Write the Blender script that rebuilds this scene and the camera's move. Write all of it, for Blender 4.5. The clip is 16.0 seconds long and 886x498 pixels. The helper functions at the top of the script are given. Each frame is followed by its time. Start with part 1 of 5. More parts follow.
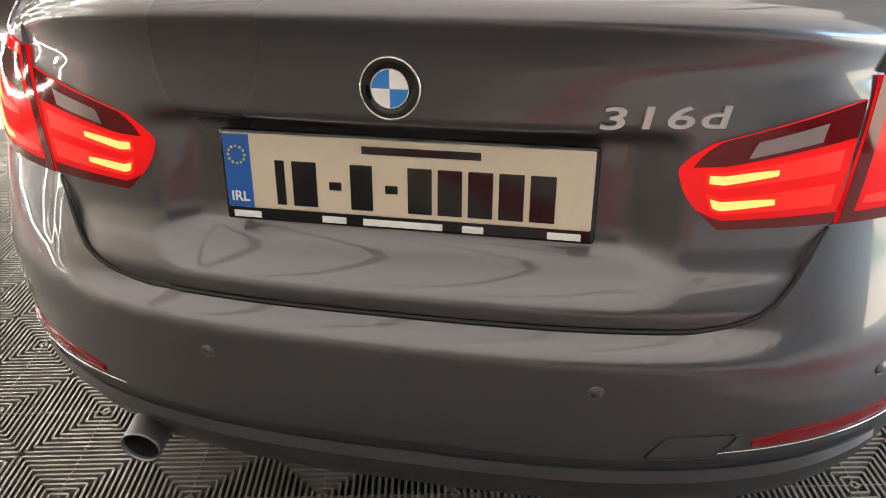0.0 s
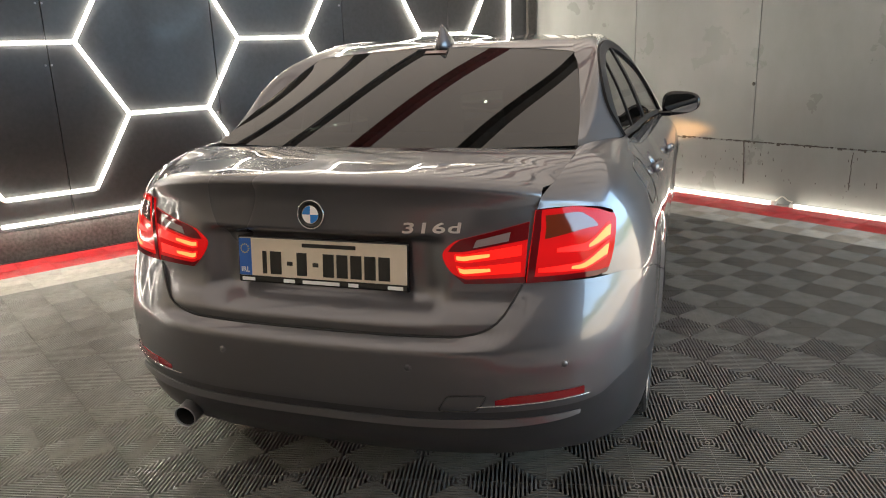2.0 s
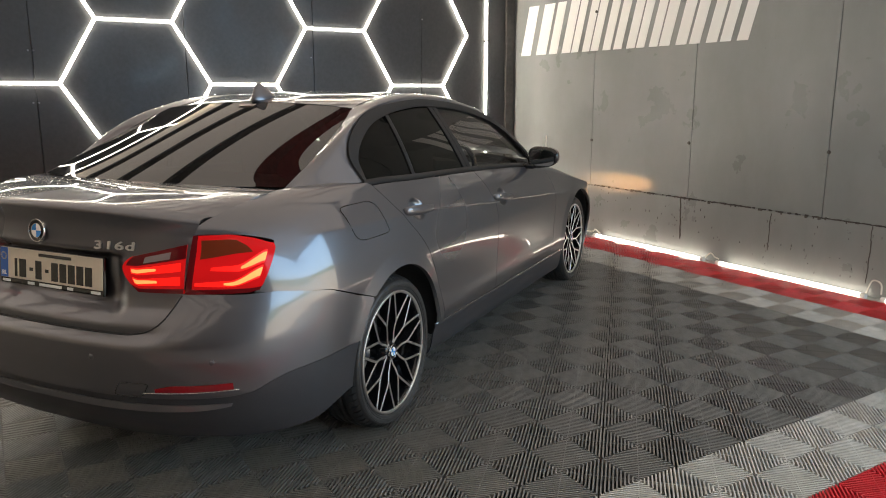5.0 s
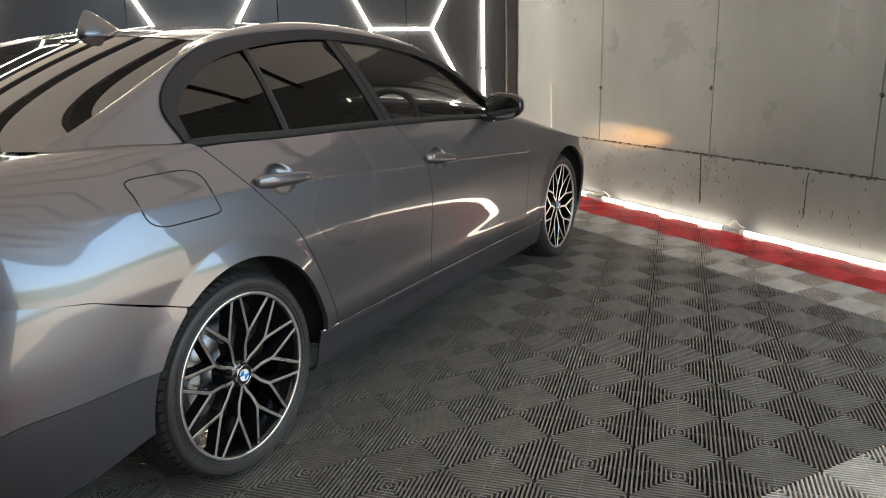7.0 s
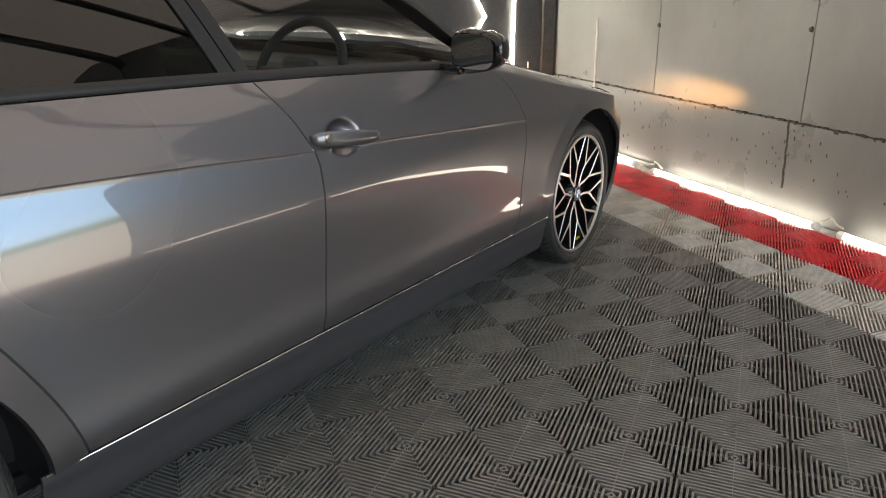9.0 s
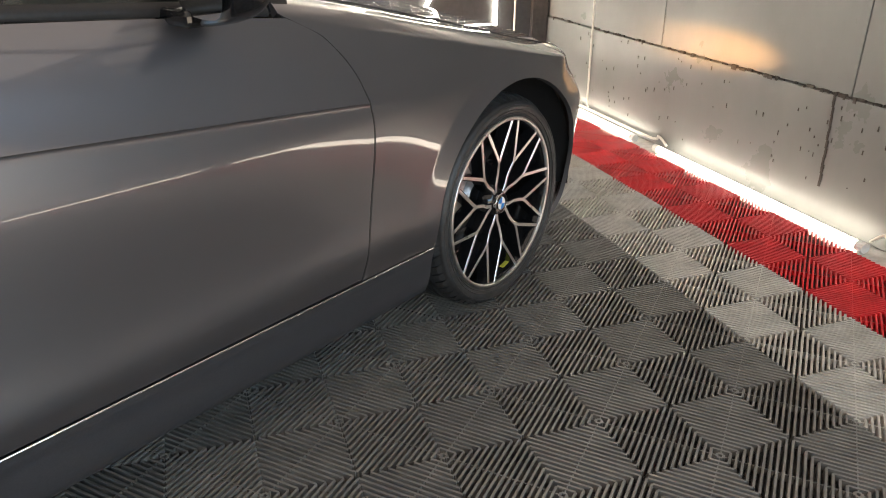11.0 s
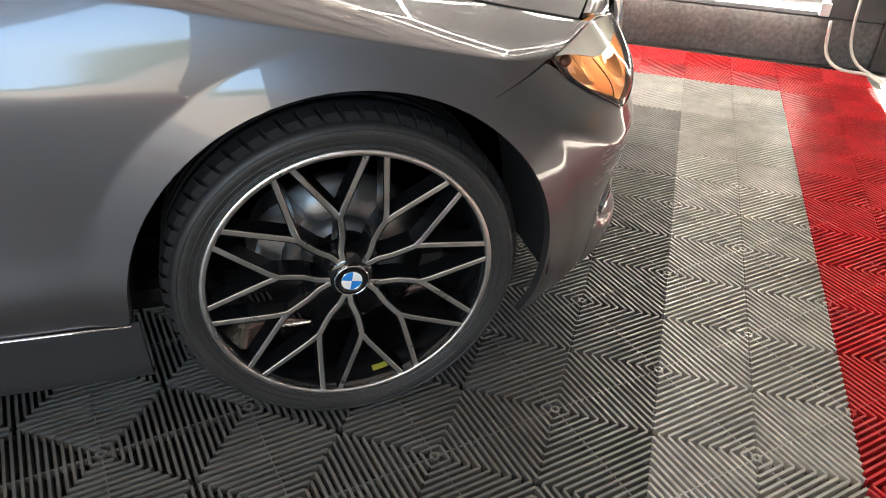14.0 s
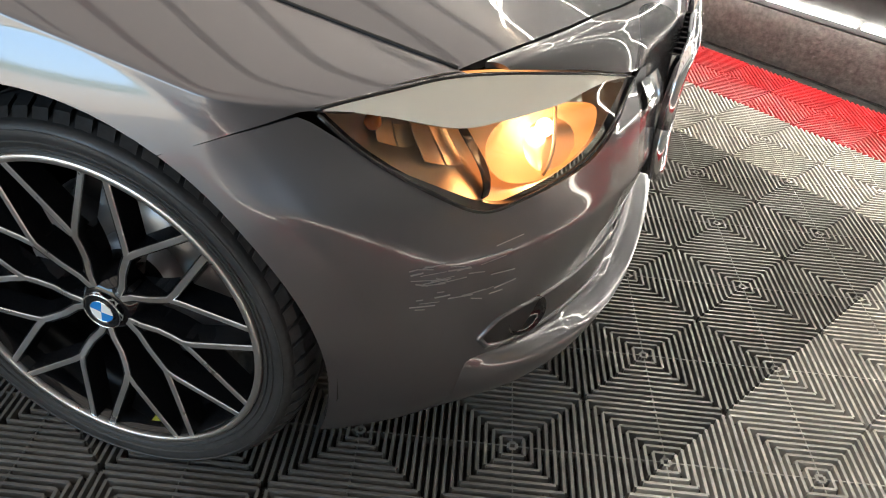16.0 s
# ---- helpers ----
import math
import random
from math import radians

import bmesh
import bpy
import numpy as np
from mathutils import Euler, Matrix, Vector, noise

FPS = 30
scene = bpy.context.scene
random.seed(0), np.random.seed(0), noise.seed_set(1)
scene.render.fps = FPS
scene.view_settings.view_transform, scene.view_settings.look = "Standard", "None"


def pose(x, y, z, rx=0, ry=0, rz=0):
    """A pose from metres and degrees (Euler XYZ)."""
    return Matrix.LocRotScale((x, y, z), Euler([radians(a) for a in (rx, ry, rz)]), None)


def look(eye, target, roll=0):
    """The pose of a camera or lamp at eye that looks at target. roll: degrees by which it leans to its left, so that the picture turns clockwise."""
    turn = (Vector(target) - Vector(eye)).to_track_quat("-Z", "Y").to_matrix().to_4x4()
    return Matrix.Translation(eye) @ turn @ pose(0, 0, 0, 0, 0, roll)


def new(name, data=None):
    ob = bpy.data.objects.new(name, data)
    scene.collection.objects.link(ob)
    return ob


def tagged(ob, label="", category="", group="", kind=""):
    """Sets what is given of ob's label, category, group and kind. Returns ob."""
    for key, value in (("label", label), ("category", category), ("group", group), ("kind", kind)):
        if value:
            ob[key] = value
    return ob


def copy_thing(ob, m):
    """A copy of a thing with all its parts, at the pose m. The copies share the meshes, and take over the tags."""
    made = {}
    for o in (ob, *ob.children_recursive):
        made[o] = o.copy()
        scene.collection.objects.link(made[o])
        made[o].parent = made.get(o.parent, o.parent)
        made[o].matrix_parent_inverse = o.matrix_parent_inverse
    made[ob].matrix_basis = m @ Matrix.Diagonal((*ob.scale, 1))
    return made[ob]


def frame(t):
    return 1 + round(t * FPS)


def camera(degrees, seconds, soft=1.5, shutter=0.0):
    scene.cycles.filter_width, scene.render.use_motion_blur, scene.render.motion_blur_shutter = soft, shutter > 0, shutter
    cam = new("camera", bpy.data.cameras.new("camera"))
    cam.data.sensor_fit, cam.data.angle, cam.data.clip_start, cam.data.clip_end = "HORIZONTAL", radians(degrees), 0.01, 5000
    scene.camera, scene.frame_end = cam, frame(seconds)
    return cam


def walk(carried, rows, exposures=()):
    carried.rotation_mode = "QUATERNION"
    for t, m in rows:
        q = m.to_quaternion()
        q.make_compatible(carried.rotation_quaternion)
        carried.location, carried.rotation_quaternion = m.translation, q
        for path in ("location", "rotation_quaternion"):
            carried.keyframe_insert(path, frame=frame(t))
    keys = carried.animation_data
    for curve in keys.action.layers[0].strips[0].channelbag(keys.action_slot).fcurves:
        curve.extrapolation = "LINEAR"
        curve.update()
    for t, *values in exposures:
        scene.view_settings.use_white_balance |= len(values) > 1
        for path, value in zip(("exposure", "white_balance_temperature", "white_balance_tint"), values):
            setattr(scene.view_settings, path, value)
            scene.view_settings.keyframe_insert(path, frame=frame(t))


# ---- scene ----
cam = camera(61.6, 16.0, soft=1.0)
PATH = [
    (0, (0.241, -1.834, 1.219), (-0.107, -0.122, 0.247), -1.1),
    (0.5, (0.368, -2.076, 1.253), (-0.12, -0.337, 0.393), -1.3),
    (1, (0.557, -2.277, 1.294), (-0.001, -0.499, 0.568), -1.2),
    (1.5, (0.743, -2.517, 1.317), (0.149, -0.703, 0.722), -2.2),
    (2, (0.956, -2.721, 1.371), (0.351, -0.888, 0.847), -2.0),
    (2.5, (1.241, -2.845, 1.401), (0.611, -1.007, 0.927), -1.6),
    (3, (1.484, -2.993, 1.419), (0.816, -1.158, 0.987), -1.2),
    (3.5, (1.714, -3.088, 1.439), (0.98, -1.27, 1.044), -1.0),
    (4, (2.009, -3.013, 1.437), (1.229, -1.212, 1.053), -0.7),
    (4.5, (2.208, -2.88, 1.422), (1.4, -1.092, 1.034), -0.5),
    (5, (2.331, -2.642, 1.398), (1.499, -0.869, 0.992), -0.1),
    (5.2, (2.373, -2.543, 1.394), (1.532, -0.776, 0.979), 0.1),
    (7.3, (2.449, -1.369, 1.283), (1.479, 0.296, 0.747), -1.3),
    (7.5, (2.45, -1.228, 1.297), (1.458, 0.419, 0.746), -1.1),
    (8, (2.346, -0.869, 1.242), (1.328, 0.75, 0.655), -0.9),
    (8.2, (2.301, -0.722, 1.241), (1.272, 0.884, 0.639), -0.7),
    (10.3, (2.028, 0.63, 1.143), (0.959, 2.133, 0.371), 0.0),
    (10.5, (2.031, 0.764, 1.137), (0.948, 2.253, 0.357), -0.1),
    (11, (1.999, 1.035, 1.125), (0.89, 2.481, 0.302), 0.4),
    (11.5, (1.959, 1.328, 1.129), (0.821, 2.728, 0.268), 0.7),
    (12, (1.981, 1.611, 1.133), (0.769, 2.918, 0.224), 0.7),
    (12.5, (1.938, 1.888, 1.123), (0.656, 3.094, 0.173), 1.2),
    (13, (1.879, 2.172, 1.102), (0.558, 3.269, 0.077), 2.7),
    (13.5, (1.901, 2.421, 1.083), (0.447, 3.265, 0.0), 2.3),
    (14, (1.948, 2.634, 1.115), (0.352, 3.148, 0.026), 2.6),
    (14.5, (1.887, 2.856, 1.172), (0.237, 3.102, 0.068), 3.4),
    (15, (1.813, 3.115, 1.205), (0.177, 3.159, 0.056), 3.7),
    (15.5, (1.725, 3.343, 1.189), (0.104, 3.186, 0.028), 4.2),
    (16, (1.541, 3.485, 1.083), (-0.042, 3.119, -0.084), 5.0),
]
# the clip's camera opens up as it leaves the bright tubes
EXPOSURES = [(0, 1.75, 6600, 10), (0.6, 1.5, 6600, 10), (1.5, 1.25, 6800, 11), (4.5, 0.85, 6800, 12), (7.5, 1.1, 6900, 12), (10.5, 1.3, 7000, 14), (13, 1.35, 6900, 14), (16, 1.25, 6500, 10)]
walk(cam, [(t, look(eye, target, roll)) for t, eye, target, roll in PATH], EXPOSURES)

# ---- world and light ----
world = bpy.data.worlds.new("daylight")
world.use_nodes = True
scene.world = world
sky = world.node_tree.nodes.new("ShaderNodeTexSky")
sky.sky_type, sky.sun_disc = "NISHITA", False
sky.sun_elevation, sky.sun_rotation = radians(68), radians(146)
world.node_tree.links.new(sky.outputs[0], world.node_tree.nodes["Background"].inputs[0])
world.node_tree.nodes["Background"].inputs[1].default_value = 0.15

# the room stands turned against the car, which is parked along the y axis
ROOM = pose(0.0286, -0.0067, 0, 0, 0, -33.381)
HEX_U, SIGN_V = -3.71, 4.36          # inner faces of the panel wall and of the grey wall
SIGN_END = 2.05                      # the grey wall ends at the open roller door
RIGHT_U, BACK_V, TOP_Z = 5.6, -6.6, 3.0


# high sun on the translucent roof sheets
sun = bpy.data.lights.new("sun", "SUN")
sun.energy, sun.angle, sun.color = 1.05, radians(0.5), (1.0, 0.95, 0.87)
sun_ob = new("sun", sun)
sun_ob.matrix_world = look((2, -3, 9), (0, 0, 0))


# ---- materials ----
class Mat:
    """A principled material with a few helpers for its nodes."""

    def __init__(self, name, base, rough=0.5, metal=0.0, coat=0.0, coat_rough=0.03, spec=0.5):
        self.m = bpy.data.materials.new(name)
        self.m.use_nodes = True
        self.t = self.m.node_tree
        self.b = self.t.nodes["Principled BSDF"]
        self.b.inputs["Base Color"].default_value = (*base, 1)
        self.b.inputs["Roughness"].default_value = rough
        self.b.inputs["Metallic"].default_value = metal
        self.b.inputs["Coat Weight"].default_value = coat
        self.b.inputs["Coat Roughness"].default_value = coat_rough
        self.b.inputs["Specular IOR Level"].default_value = spec
        self.base = base

    def node(self, kind, **values):
        n = self.t.nodes.new(kind)
        for key, value in values.items():
            n.inputs[key.replace("_", " ")].default_value = value
        return n

    def link(self, a, b):
        self.t.links.new(a, b)

    def noise(self, scale, detail=4.0, rough=0.6, stretch=(1, 1, 1)):
        co = self.t.nodes.new("ShaderNodeTexCoord")
        mp = self.t.nodes.new("ShaderNodeMapping")
        mp.inputs["Scale"].default_value = stretch
        n = self.node("ShaderNodeTexNoise", Scale=scale, Detail=detail, Roughness=rough)
        self.link(co.outputs["Object"], mp.inputs[0])
        self.link(mp.outputs[0], n.inputs["Vector"])
        return n.outputs["Fac"]

    def ramp(self, fac, stops):
        r = self.t.nodes.new("ShaderNodeValToRGB")
        el = r.color_ramp.elements
        while len(el) < len(stops):
            el.new(0.5)
        for e, (p, c) in zip(el, stops):
            e.position, e.color = p, (*c, 1) if len(c) == 3 else c
        self.link(fac, r.inputs[0])
        return r.outputs[0]

    def mix(self, fac, a, b, mode="MIX"):
        n = self.t.nodes.new("ShaderNodeMix")
        n.data_type, n.blend_type = "RGBA", mode
        for sock, v in ((n.inputs[0], fac), (n.inputs[6], a), (n.inputs[7], b)):
            if isinstance(v, (int, float)):
                sock.default_value = v
            elif isinstance(v, tuple):
                sock.default_value = (*v, 1)
            else:
                self.link(v, sock)
        return n.outputs[2]

    def colour(self, sock):
        self.link(sock, self.b.inputs["Base Color"])
        return self

    def rough(self, fac, lo, hi):
        r = self.ramp(fac, [(0.3, (lo,) * 3), (0.7, (hi,) * 3)])
        self.link(r, self.b.inputs["Roughness"])
        return self

    def bump(self, height, strength=0.3, distance=0.002):
        n = self.node("ShaderNodeBump", Strength=strength, Distance=distance)
        self.link(height, n.inputs["Height"])
        self.link(n.outputs[0], self.b.inputs["Normal"])
        return self

    def speckle(self, scale=60, amount=0.2, big=2.0):
        """Colour variation at two scales round the base colour."""
        lo, hi = tuple(c * (1 - amount) for c in self.base), tuple(min(1, c * (1 + amount)) for c in self.base)
        fine = self.ramp(self.noise(scale), [(0.3, lo), (0.7, hi)])
        wide = self.ramp(self.noise(big, 5), [(0.3, (1 - amount,) * 3), (0.7, (1, 1, 1))])
        self.colour(self.mix(1.0, fine, wide, "MULTIPLY"))
        return self


def glow(name, colour, strength):
    m = bpy.data.materials.new(name)
    m.use_nodes = True
    b = m.node_tree.nodes["Principled BSDF"]
    b.inputs["Base Color"].default_value = (*colour, 1)
    b.inputs["Emission Color"].default_value = (*colour, 1)
    b.inputs["Emission Strength"].default_value = strength
    return m


def tinted_glass(name, tint, rough=0.0, gloss=1.0):
    """A thin pane: a tint to look through and a mirror on it that grows with the angle."""
    m = bpy.data.materials.new(name)
    m.use_nodes = True
    t = m.node_tree
    t.nodes.remove(t.nodes["Principled BSDF"])
    see, shine, mix, fres = (t.nodes.new(k) for k in ("ShaderNodeBsdfTransparent", "ShaderNodeBsdfGlossy", "ShaderNodeMixShader", "ShaderNodeFresnel"))
    see.inputs[0].default_value = (*tint, 1)
    shine.inputs[0].default_value = (gloss,) * 3 + (1,)
    shine.inputs["Roughness"].default_value = rough
    fres.inputs[0].default_value = 1.5
    t.links.new(fres.outputs[0], mix.inputs[0])
    t.links.new(see.outputs[0], mix.inputs[1])
    t.links.new(shine.outputs[0], mix.inputs[2])
    t.links.new(mix.outputs[0], t.nodes["Material Output"].inputs[0])
    return m


paint = Mat("grey_metallic_paint", (0.13, 0.127, 0.135), 0.28, 0.95, 1.0, 0.006)
paint.b.inputs["Coat IOR"].default_value = 1.5
paint.colour(paint.ramp(paint.noise(1.4, 1), [(0.3, (0.142, 0.139, 0.148)), (0.75, (0.155, 0.152, 0.162))]))
paint.rough(paint.noise(1.1, 1), 0.27, 0.3)
# a second, broader flake lobe under the same coat
broad = paint.t.nodes.new("ShaderNodeBsdfPrincipled")
for key, value in (("Metallic", 0.95), ("Roughness", 0.56), ("Coat Weight", 1.0), ("Coat Roughness", 0.006), ("Coat IOR", 1.5)):
    broad.inputs[key].default_value = value
paint.link(paint.b.inputs["Base Color"].links[0].from_socket, broad.inputs["Base Color"])
both = paint.t.nodes.new("ShaderNodeMixShader")
both.inputs[0].default_value = 0.5
paint.link(paint.b.outputs[0], both.inputs[1])
paint.link(broad.outputs[0], both.inputs[2])
paint.link(both.outputs[0], paint.t.nodes["Material Output"].inputs[0])
PAINT = paint.m
trim = Mat("black_trim", (0.016, 0.016, 0.017), 0.38).speckle(300, 0.2)
TRIM = trim.bump(trim.noise(700, 2), 0.1, 0.0004).m
lower = Mat("charcoal_plastic", (0.036, 0.036, 0.04), 0.34).speckle(250, 0.15)
LOWER = lower.m
GLOSS = Mat("gloss_black", (0.008, 0.008, 0.009), 0.08).m
CHROME = Mat("chrome", (0.75, 0.75, 0.76), 0.12, 1.0).m
BADGE = Mat("satin_chrome", (0.8, 0.78, 0.76), 0.32, 1.0).m
satin = Mat("machined_alloy", (0.66, 0.65, 0.64), 0.3, 1.0)
SATIN = satin.rough(satin.noise(30, 4), 0.26, 0.38).m
FRAME = Mat("satin_black_trim", (0.016, 0.015, 0.015), 0.5, spec=0.3).speckle(120, 0.15).m
CALIPER = Mat("bare_caliper_metal", (0.6, 0.6, 0.61), 0.38, 1.0).m
DISC = Mat("brake_disc_steel", (0.2, 0.2, 0.205), 0.35, 1.0).m
STICKER = Mat("yellow_sticker", (0.62, 0.6, 0.08), 0.5).m
dull = Mat("cast_metal", (0.32, 0.32, 0.33), 0.5, 1.0)
DULL = dull.rough(dull.noise(80), 0.42, 0.6).m
rub = Mat("tyre_rubber", (0.03, 0.03, 0.0305), 0.5).speckle(120, 0.3, 9)
RUBBER = rub.rough(rub.noise(25, 5), 0.36, 0.6).bump(rub.noise(500, 2), 0.15, 0.0006).m
MIRROR = Mat("mirror_glass", (0.55, 0.57, 0.58), 0.02, 1.0).m
GROOVE_BLACK = Mat("groove_black", (0.009, 0.009, 0.009), 0.8).speckle(60, 0.3).m
DARK = Mat("cabin_black", (0.012, 0.012, 0.013), 0.7).speckle(90, 0.2).m
CABIN = Mat("cabin_grey", (0.05, 0.05, 0.053), 0.6).speckle(90, 0.2).m
REAR_GLASS = tinted_glass("privacy_glass", (0.03, 0.04, 0.035))
GLASS = tinted_glass("clear_glass", (0.72, 0.76, 0.74))
LENS = tinted_glass("lamp_lens", (0.93, 0.9, 0.85))
WHITE = Mat("white_print", (0.8, 0.8, 0.78), 0.45).m
plate_w = Mat("plate_white", (0.66, 0.57, 0.45), 0.35).speckle(40, 0.03)
PLATE = plate_w.m
BLUE = Mat("blue_enamel", (0.02, 0.22, 0.62), 0.2, coat=0.5).m
FLAG = Mat("plate_blue", (0.015, 0.11, 0.42), 0.35).m
YELLOW = Mat("plate_stars", (0.75, 0.55, 0.05), 0.4).m
red_lens = Mat("red_lens", (0.4, 0.006, 0.008), 0.1, coat=0.06, spec=0.12)
place = red_lens.t.nodes.new("ShaderNodeTexCoord")
split = red_lens.t.nodes.new("ShaderNodeSeparateXYZ")
red_lens.link(place.outputs["Object"], split.inputs[0])
level = red_lens.t.nodes.new("ShaderNodeMapRange")
level.inputs["From Min"].default_value, level.inputs["From Max"].default_value = 0.742, 0.955
red_lens.link(split.outputs["Z"], level.inputs["Value"])
red_lens.link(red_lens.ramp(level.outputs[0], [(0.0, (0.1, 0.1, 0.1)), (0.2, (0.14, 0.14, 0.14)), (0.5, (0.19, 0.19, 0.19)), (0.66, (0.16, 0.16, 0.16)), (0.85, (0.16, 0.16, 0.16)), (1.0, (0.12, 0.12, 0.12))]), red_lens.b.inputs["Emission Strength"])
red_lens.b.inputs["Emission Color"].default_value = (1, 0.014, 0.014, 1)
RED_LENS = red_lens.m
RED_DULL = Mat("red_reflector", (0.22, 0.004, 0.008), 0.2, coat=0.3).m
CLEAR_RED = Mat("clear_lens", (0.26, 0.19, 0.18), 0.15, coat=0.6).m
RED_DARK = Mat("dark_red_lens", (0.13, 0.006, 0.008), 0.08, coat=0.3, spec=0.25).m
LAMP_BAR = glow("tail_light_bar", (1.0, 0.22, 0.06), 1.0)
HOT_RED = glow("red_light_bar", (1.0, 0.008, 0.004), 0.42)
AMBER_DARK = Mat("dark_amber_lens", (0.16, 0.025, 0.008), 0.1, coat=0.6).m
BULB = glow("headlamp_bulb", (1.0, 0.62, 0.32), 8.0)
REFLECTOR = Mat("lamp_reflector", (0.85, 0.8, 0.7), 0.28, 1.0).m
LED_FLOOR = glow("floor_led_tube", (1.0, 0.93, 0.8), 4.3)
AMBER = Mat("amber_lens", (0.8, 0.2, 0.02), 0.15, coat=1.0).m
LED = glow("led_tube", (1.0, 0.95, 0.83), 15.0)
LED_CASE = Mat("white_tube_clip", (0.75, 0.75, 0.72), 0.4).m

panel_wall = Mat("dark_panel_paint", (0.042, 0.043, 0.045), 0.42).speckle(30, 0.16, 1.2)
panel_wall.rough(panel_wall.noise(4, 6), 0.32, 0.5).bump(panel_wall.noise(90, 4), 0.12, 0.001)
PANEL_WALL = panel_wall.m
sign_wall = Mat("grey_gloss_paint", (0.2, 0.212, 0.21), 0.3)
stain = sign_wall.noise(1.3, 6, 0.65, (1, 1, 0.45))
tone = sign_wall.ramp(stain, [(0.3, (0.165, 0.175, 0.172)), (0.55, (0.2, 0.212, 0.21)), (0.8, (0.235, 0.242, 0.232))])
specks = sign_wall.ramp(sign_wall.noise(38, 3, 0.5, (1, 1, 0.5)), [(0.19, (0.45, 0.42, 0.38)), (0.25, (1, 1, 1))])
sign_wall.colour(sign_wall.mix(0.55, tone, specks, "MULTIPLY"))
sign_wall.rough(sign_wall.noise(2.2, 6), 0.24, 0.42).bump(sign_wall.noise(14, 5), 0.25, 0.004)
SIGN_WALL = sign_wall.m
CREAM = Mat("cream_cladding", (0.52, 0.45, 0.35), 0.55).speckle(8, 0.12, 0.8).m
apron = Mat("pale_concrete", (0.55, 0.54, 0.52), 0.7).speckle(30, 0.2, 2)
APRON = apron.bump(apron.noise(90, 5), 0.3, 0.002).m
block = Mat("raw_block", (0.17, 0.165, 0.16), 0.85).speckle(45, 0.35, 5)
BLOCK = block.bump(block.noise(60, 6), 0.6, 0.006).m
roof_m = Mat("cream_roof_sheet", (0.55, 0.47, 0.37), 0.6).speckle(12, 0.12, 0.8)
ROOF = roof_m.m
# translucent sheets: daylight from above shines through them
through_light = roof_m.t.nodes.new("ShaderNodeBsdfTranslucent")
through_light.inputs[0].default_value = (0.92, 0.74, 0.53, 1)
roof_mix = roof_m.t.nodes.new("ShaderNodeMixShader")
roof_mix.inputs[0].default_value = 0.75
roof_m.link(roof_m.b.outputs[0], roof_mix.inputs[1])
roof_m.link(through_light.outputs[0], roof_mix.inputs[2])
roof_m.link(roof_mix.outputs[0], roof_m.t.nodes["Material Output"].inputs[0])
# the bulb's reflection in the bowl is painted as emission, hottest in the middle
lit = Mat("bulb_glow_bowl", (0.6, 0.4, 0.2), 0.3, 0.5)
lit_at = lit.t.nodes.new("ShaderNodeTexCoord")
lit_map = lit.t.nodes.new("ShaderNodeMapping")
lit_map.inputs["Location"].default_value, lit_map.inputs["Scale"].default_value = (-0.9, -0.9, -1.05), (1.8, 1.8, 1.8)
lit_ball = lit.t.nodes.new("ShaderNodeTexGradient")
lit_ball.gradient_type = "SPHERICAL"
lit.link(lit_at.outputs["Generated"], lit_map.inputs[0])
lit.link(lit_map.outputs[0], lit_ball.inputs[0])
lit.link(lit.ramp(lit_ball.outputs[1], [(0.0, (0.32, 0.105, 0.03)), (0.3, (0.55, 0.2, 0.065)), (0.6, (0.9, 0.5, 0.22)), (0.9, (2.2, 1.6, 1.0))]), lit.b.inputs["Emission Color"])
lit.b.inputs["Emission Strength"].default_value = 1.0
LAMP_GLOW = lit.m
LAMP_INNER = Mat("warm_lamp_inner", (0.45, 0.33, 0.24), 0.3, 0.6).m
BROW = Mat("pale_lamp_brow", (0.74, 0.71, 0.62), 0.25, coat=1.0).m
STEEL_RED = Mat("red_oxide_steel", (0.2, 0.03, 0.03), 0.5).speckle(20, 0.3).m
STEEL = Mat("dark_steel", (0.06, 0.055, 0.05), 0.5).speckle(20, 0.3).m
CABLE = Mat("white_cable", (0.62, 0.6, 0.54), 0.5).m
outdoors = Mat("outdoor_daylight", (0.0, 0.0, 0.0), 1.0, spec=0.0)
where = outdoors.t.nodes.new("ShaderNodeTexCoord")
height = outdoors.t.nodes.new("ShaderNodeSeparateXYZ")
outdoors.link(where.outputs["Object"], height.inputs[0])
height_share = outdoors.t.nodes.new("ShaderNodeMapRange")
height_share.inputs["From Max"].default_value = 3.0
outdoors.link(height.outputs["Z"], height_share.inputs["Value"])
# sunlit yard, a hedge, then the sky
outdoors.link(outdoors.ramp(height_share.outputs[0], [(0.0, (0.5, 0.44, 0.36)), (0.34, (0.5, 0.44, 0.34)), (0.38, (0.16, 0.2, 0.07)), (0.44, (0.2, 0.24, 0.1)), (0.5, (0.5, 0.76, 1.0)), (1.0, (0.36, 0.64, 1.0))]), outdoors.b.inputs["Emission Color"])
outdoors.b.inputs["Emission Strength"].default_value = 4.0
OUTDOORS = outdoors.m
RUST = Mat("rust_edge", (0.06, 0.052, 0.045), 0.85).speckle(60, 0.4, 8).m


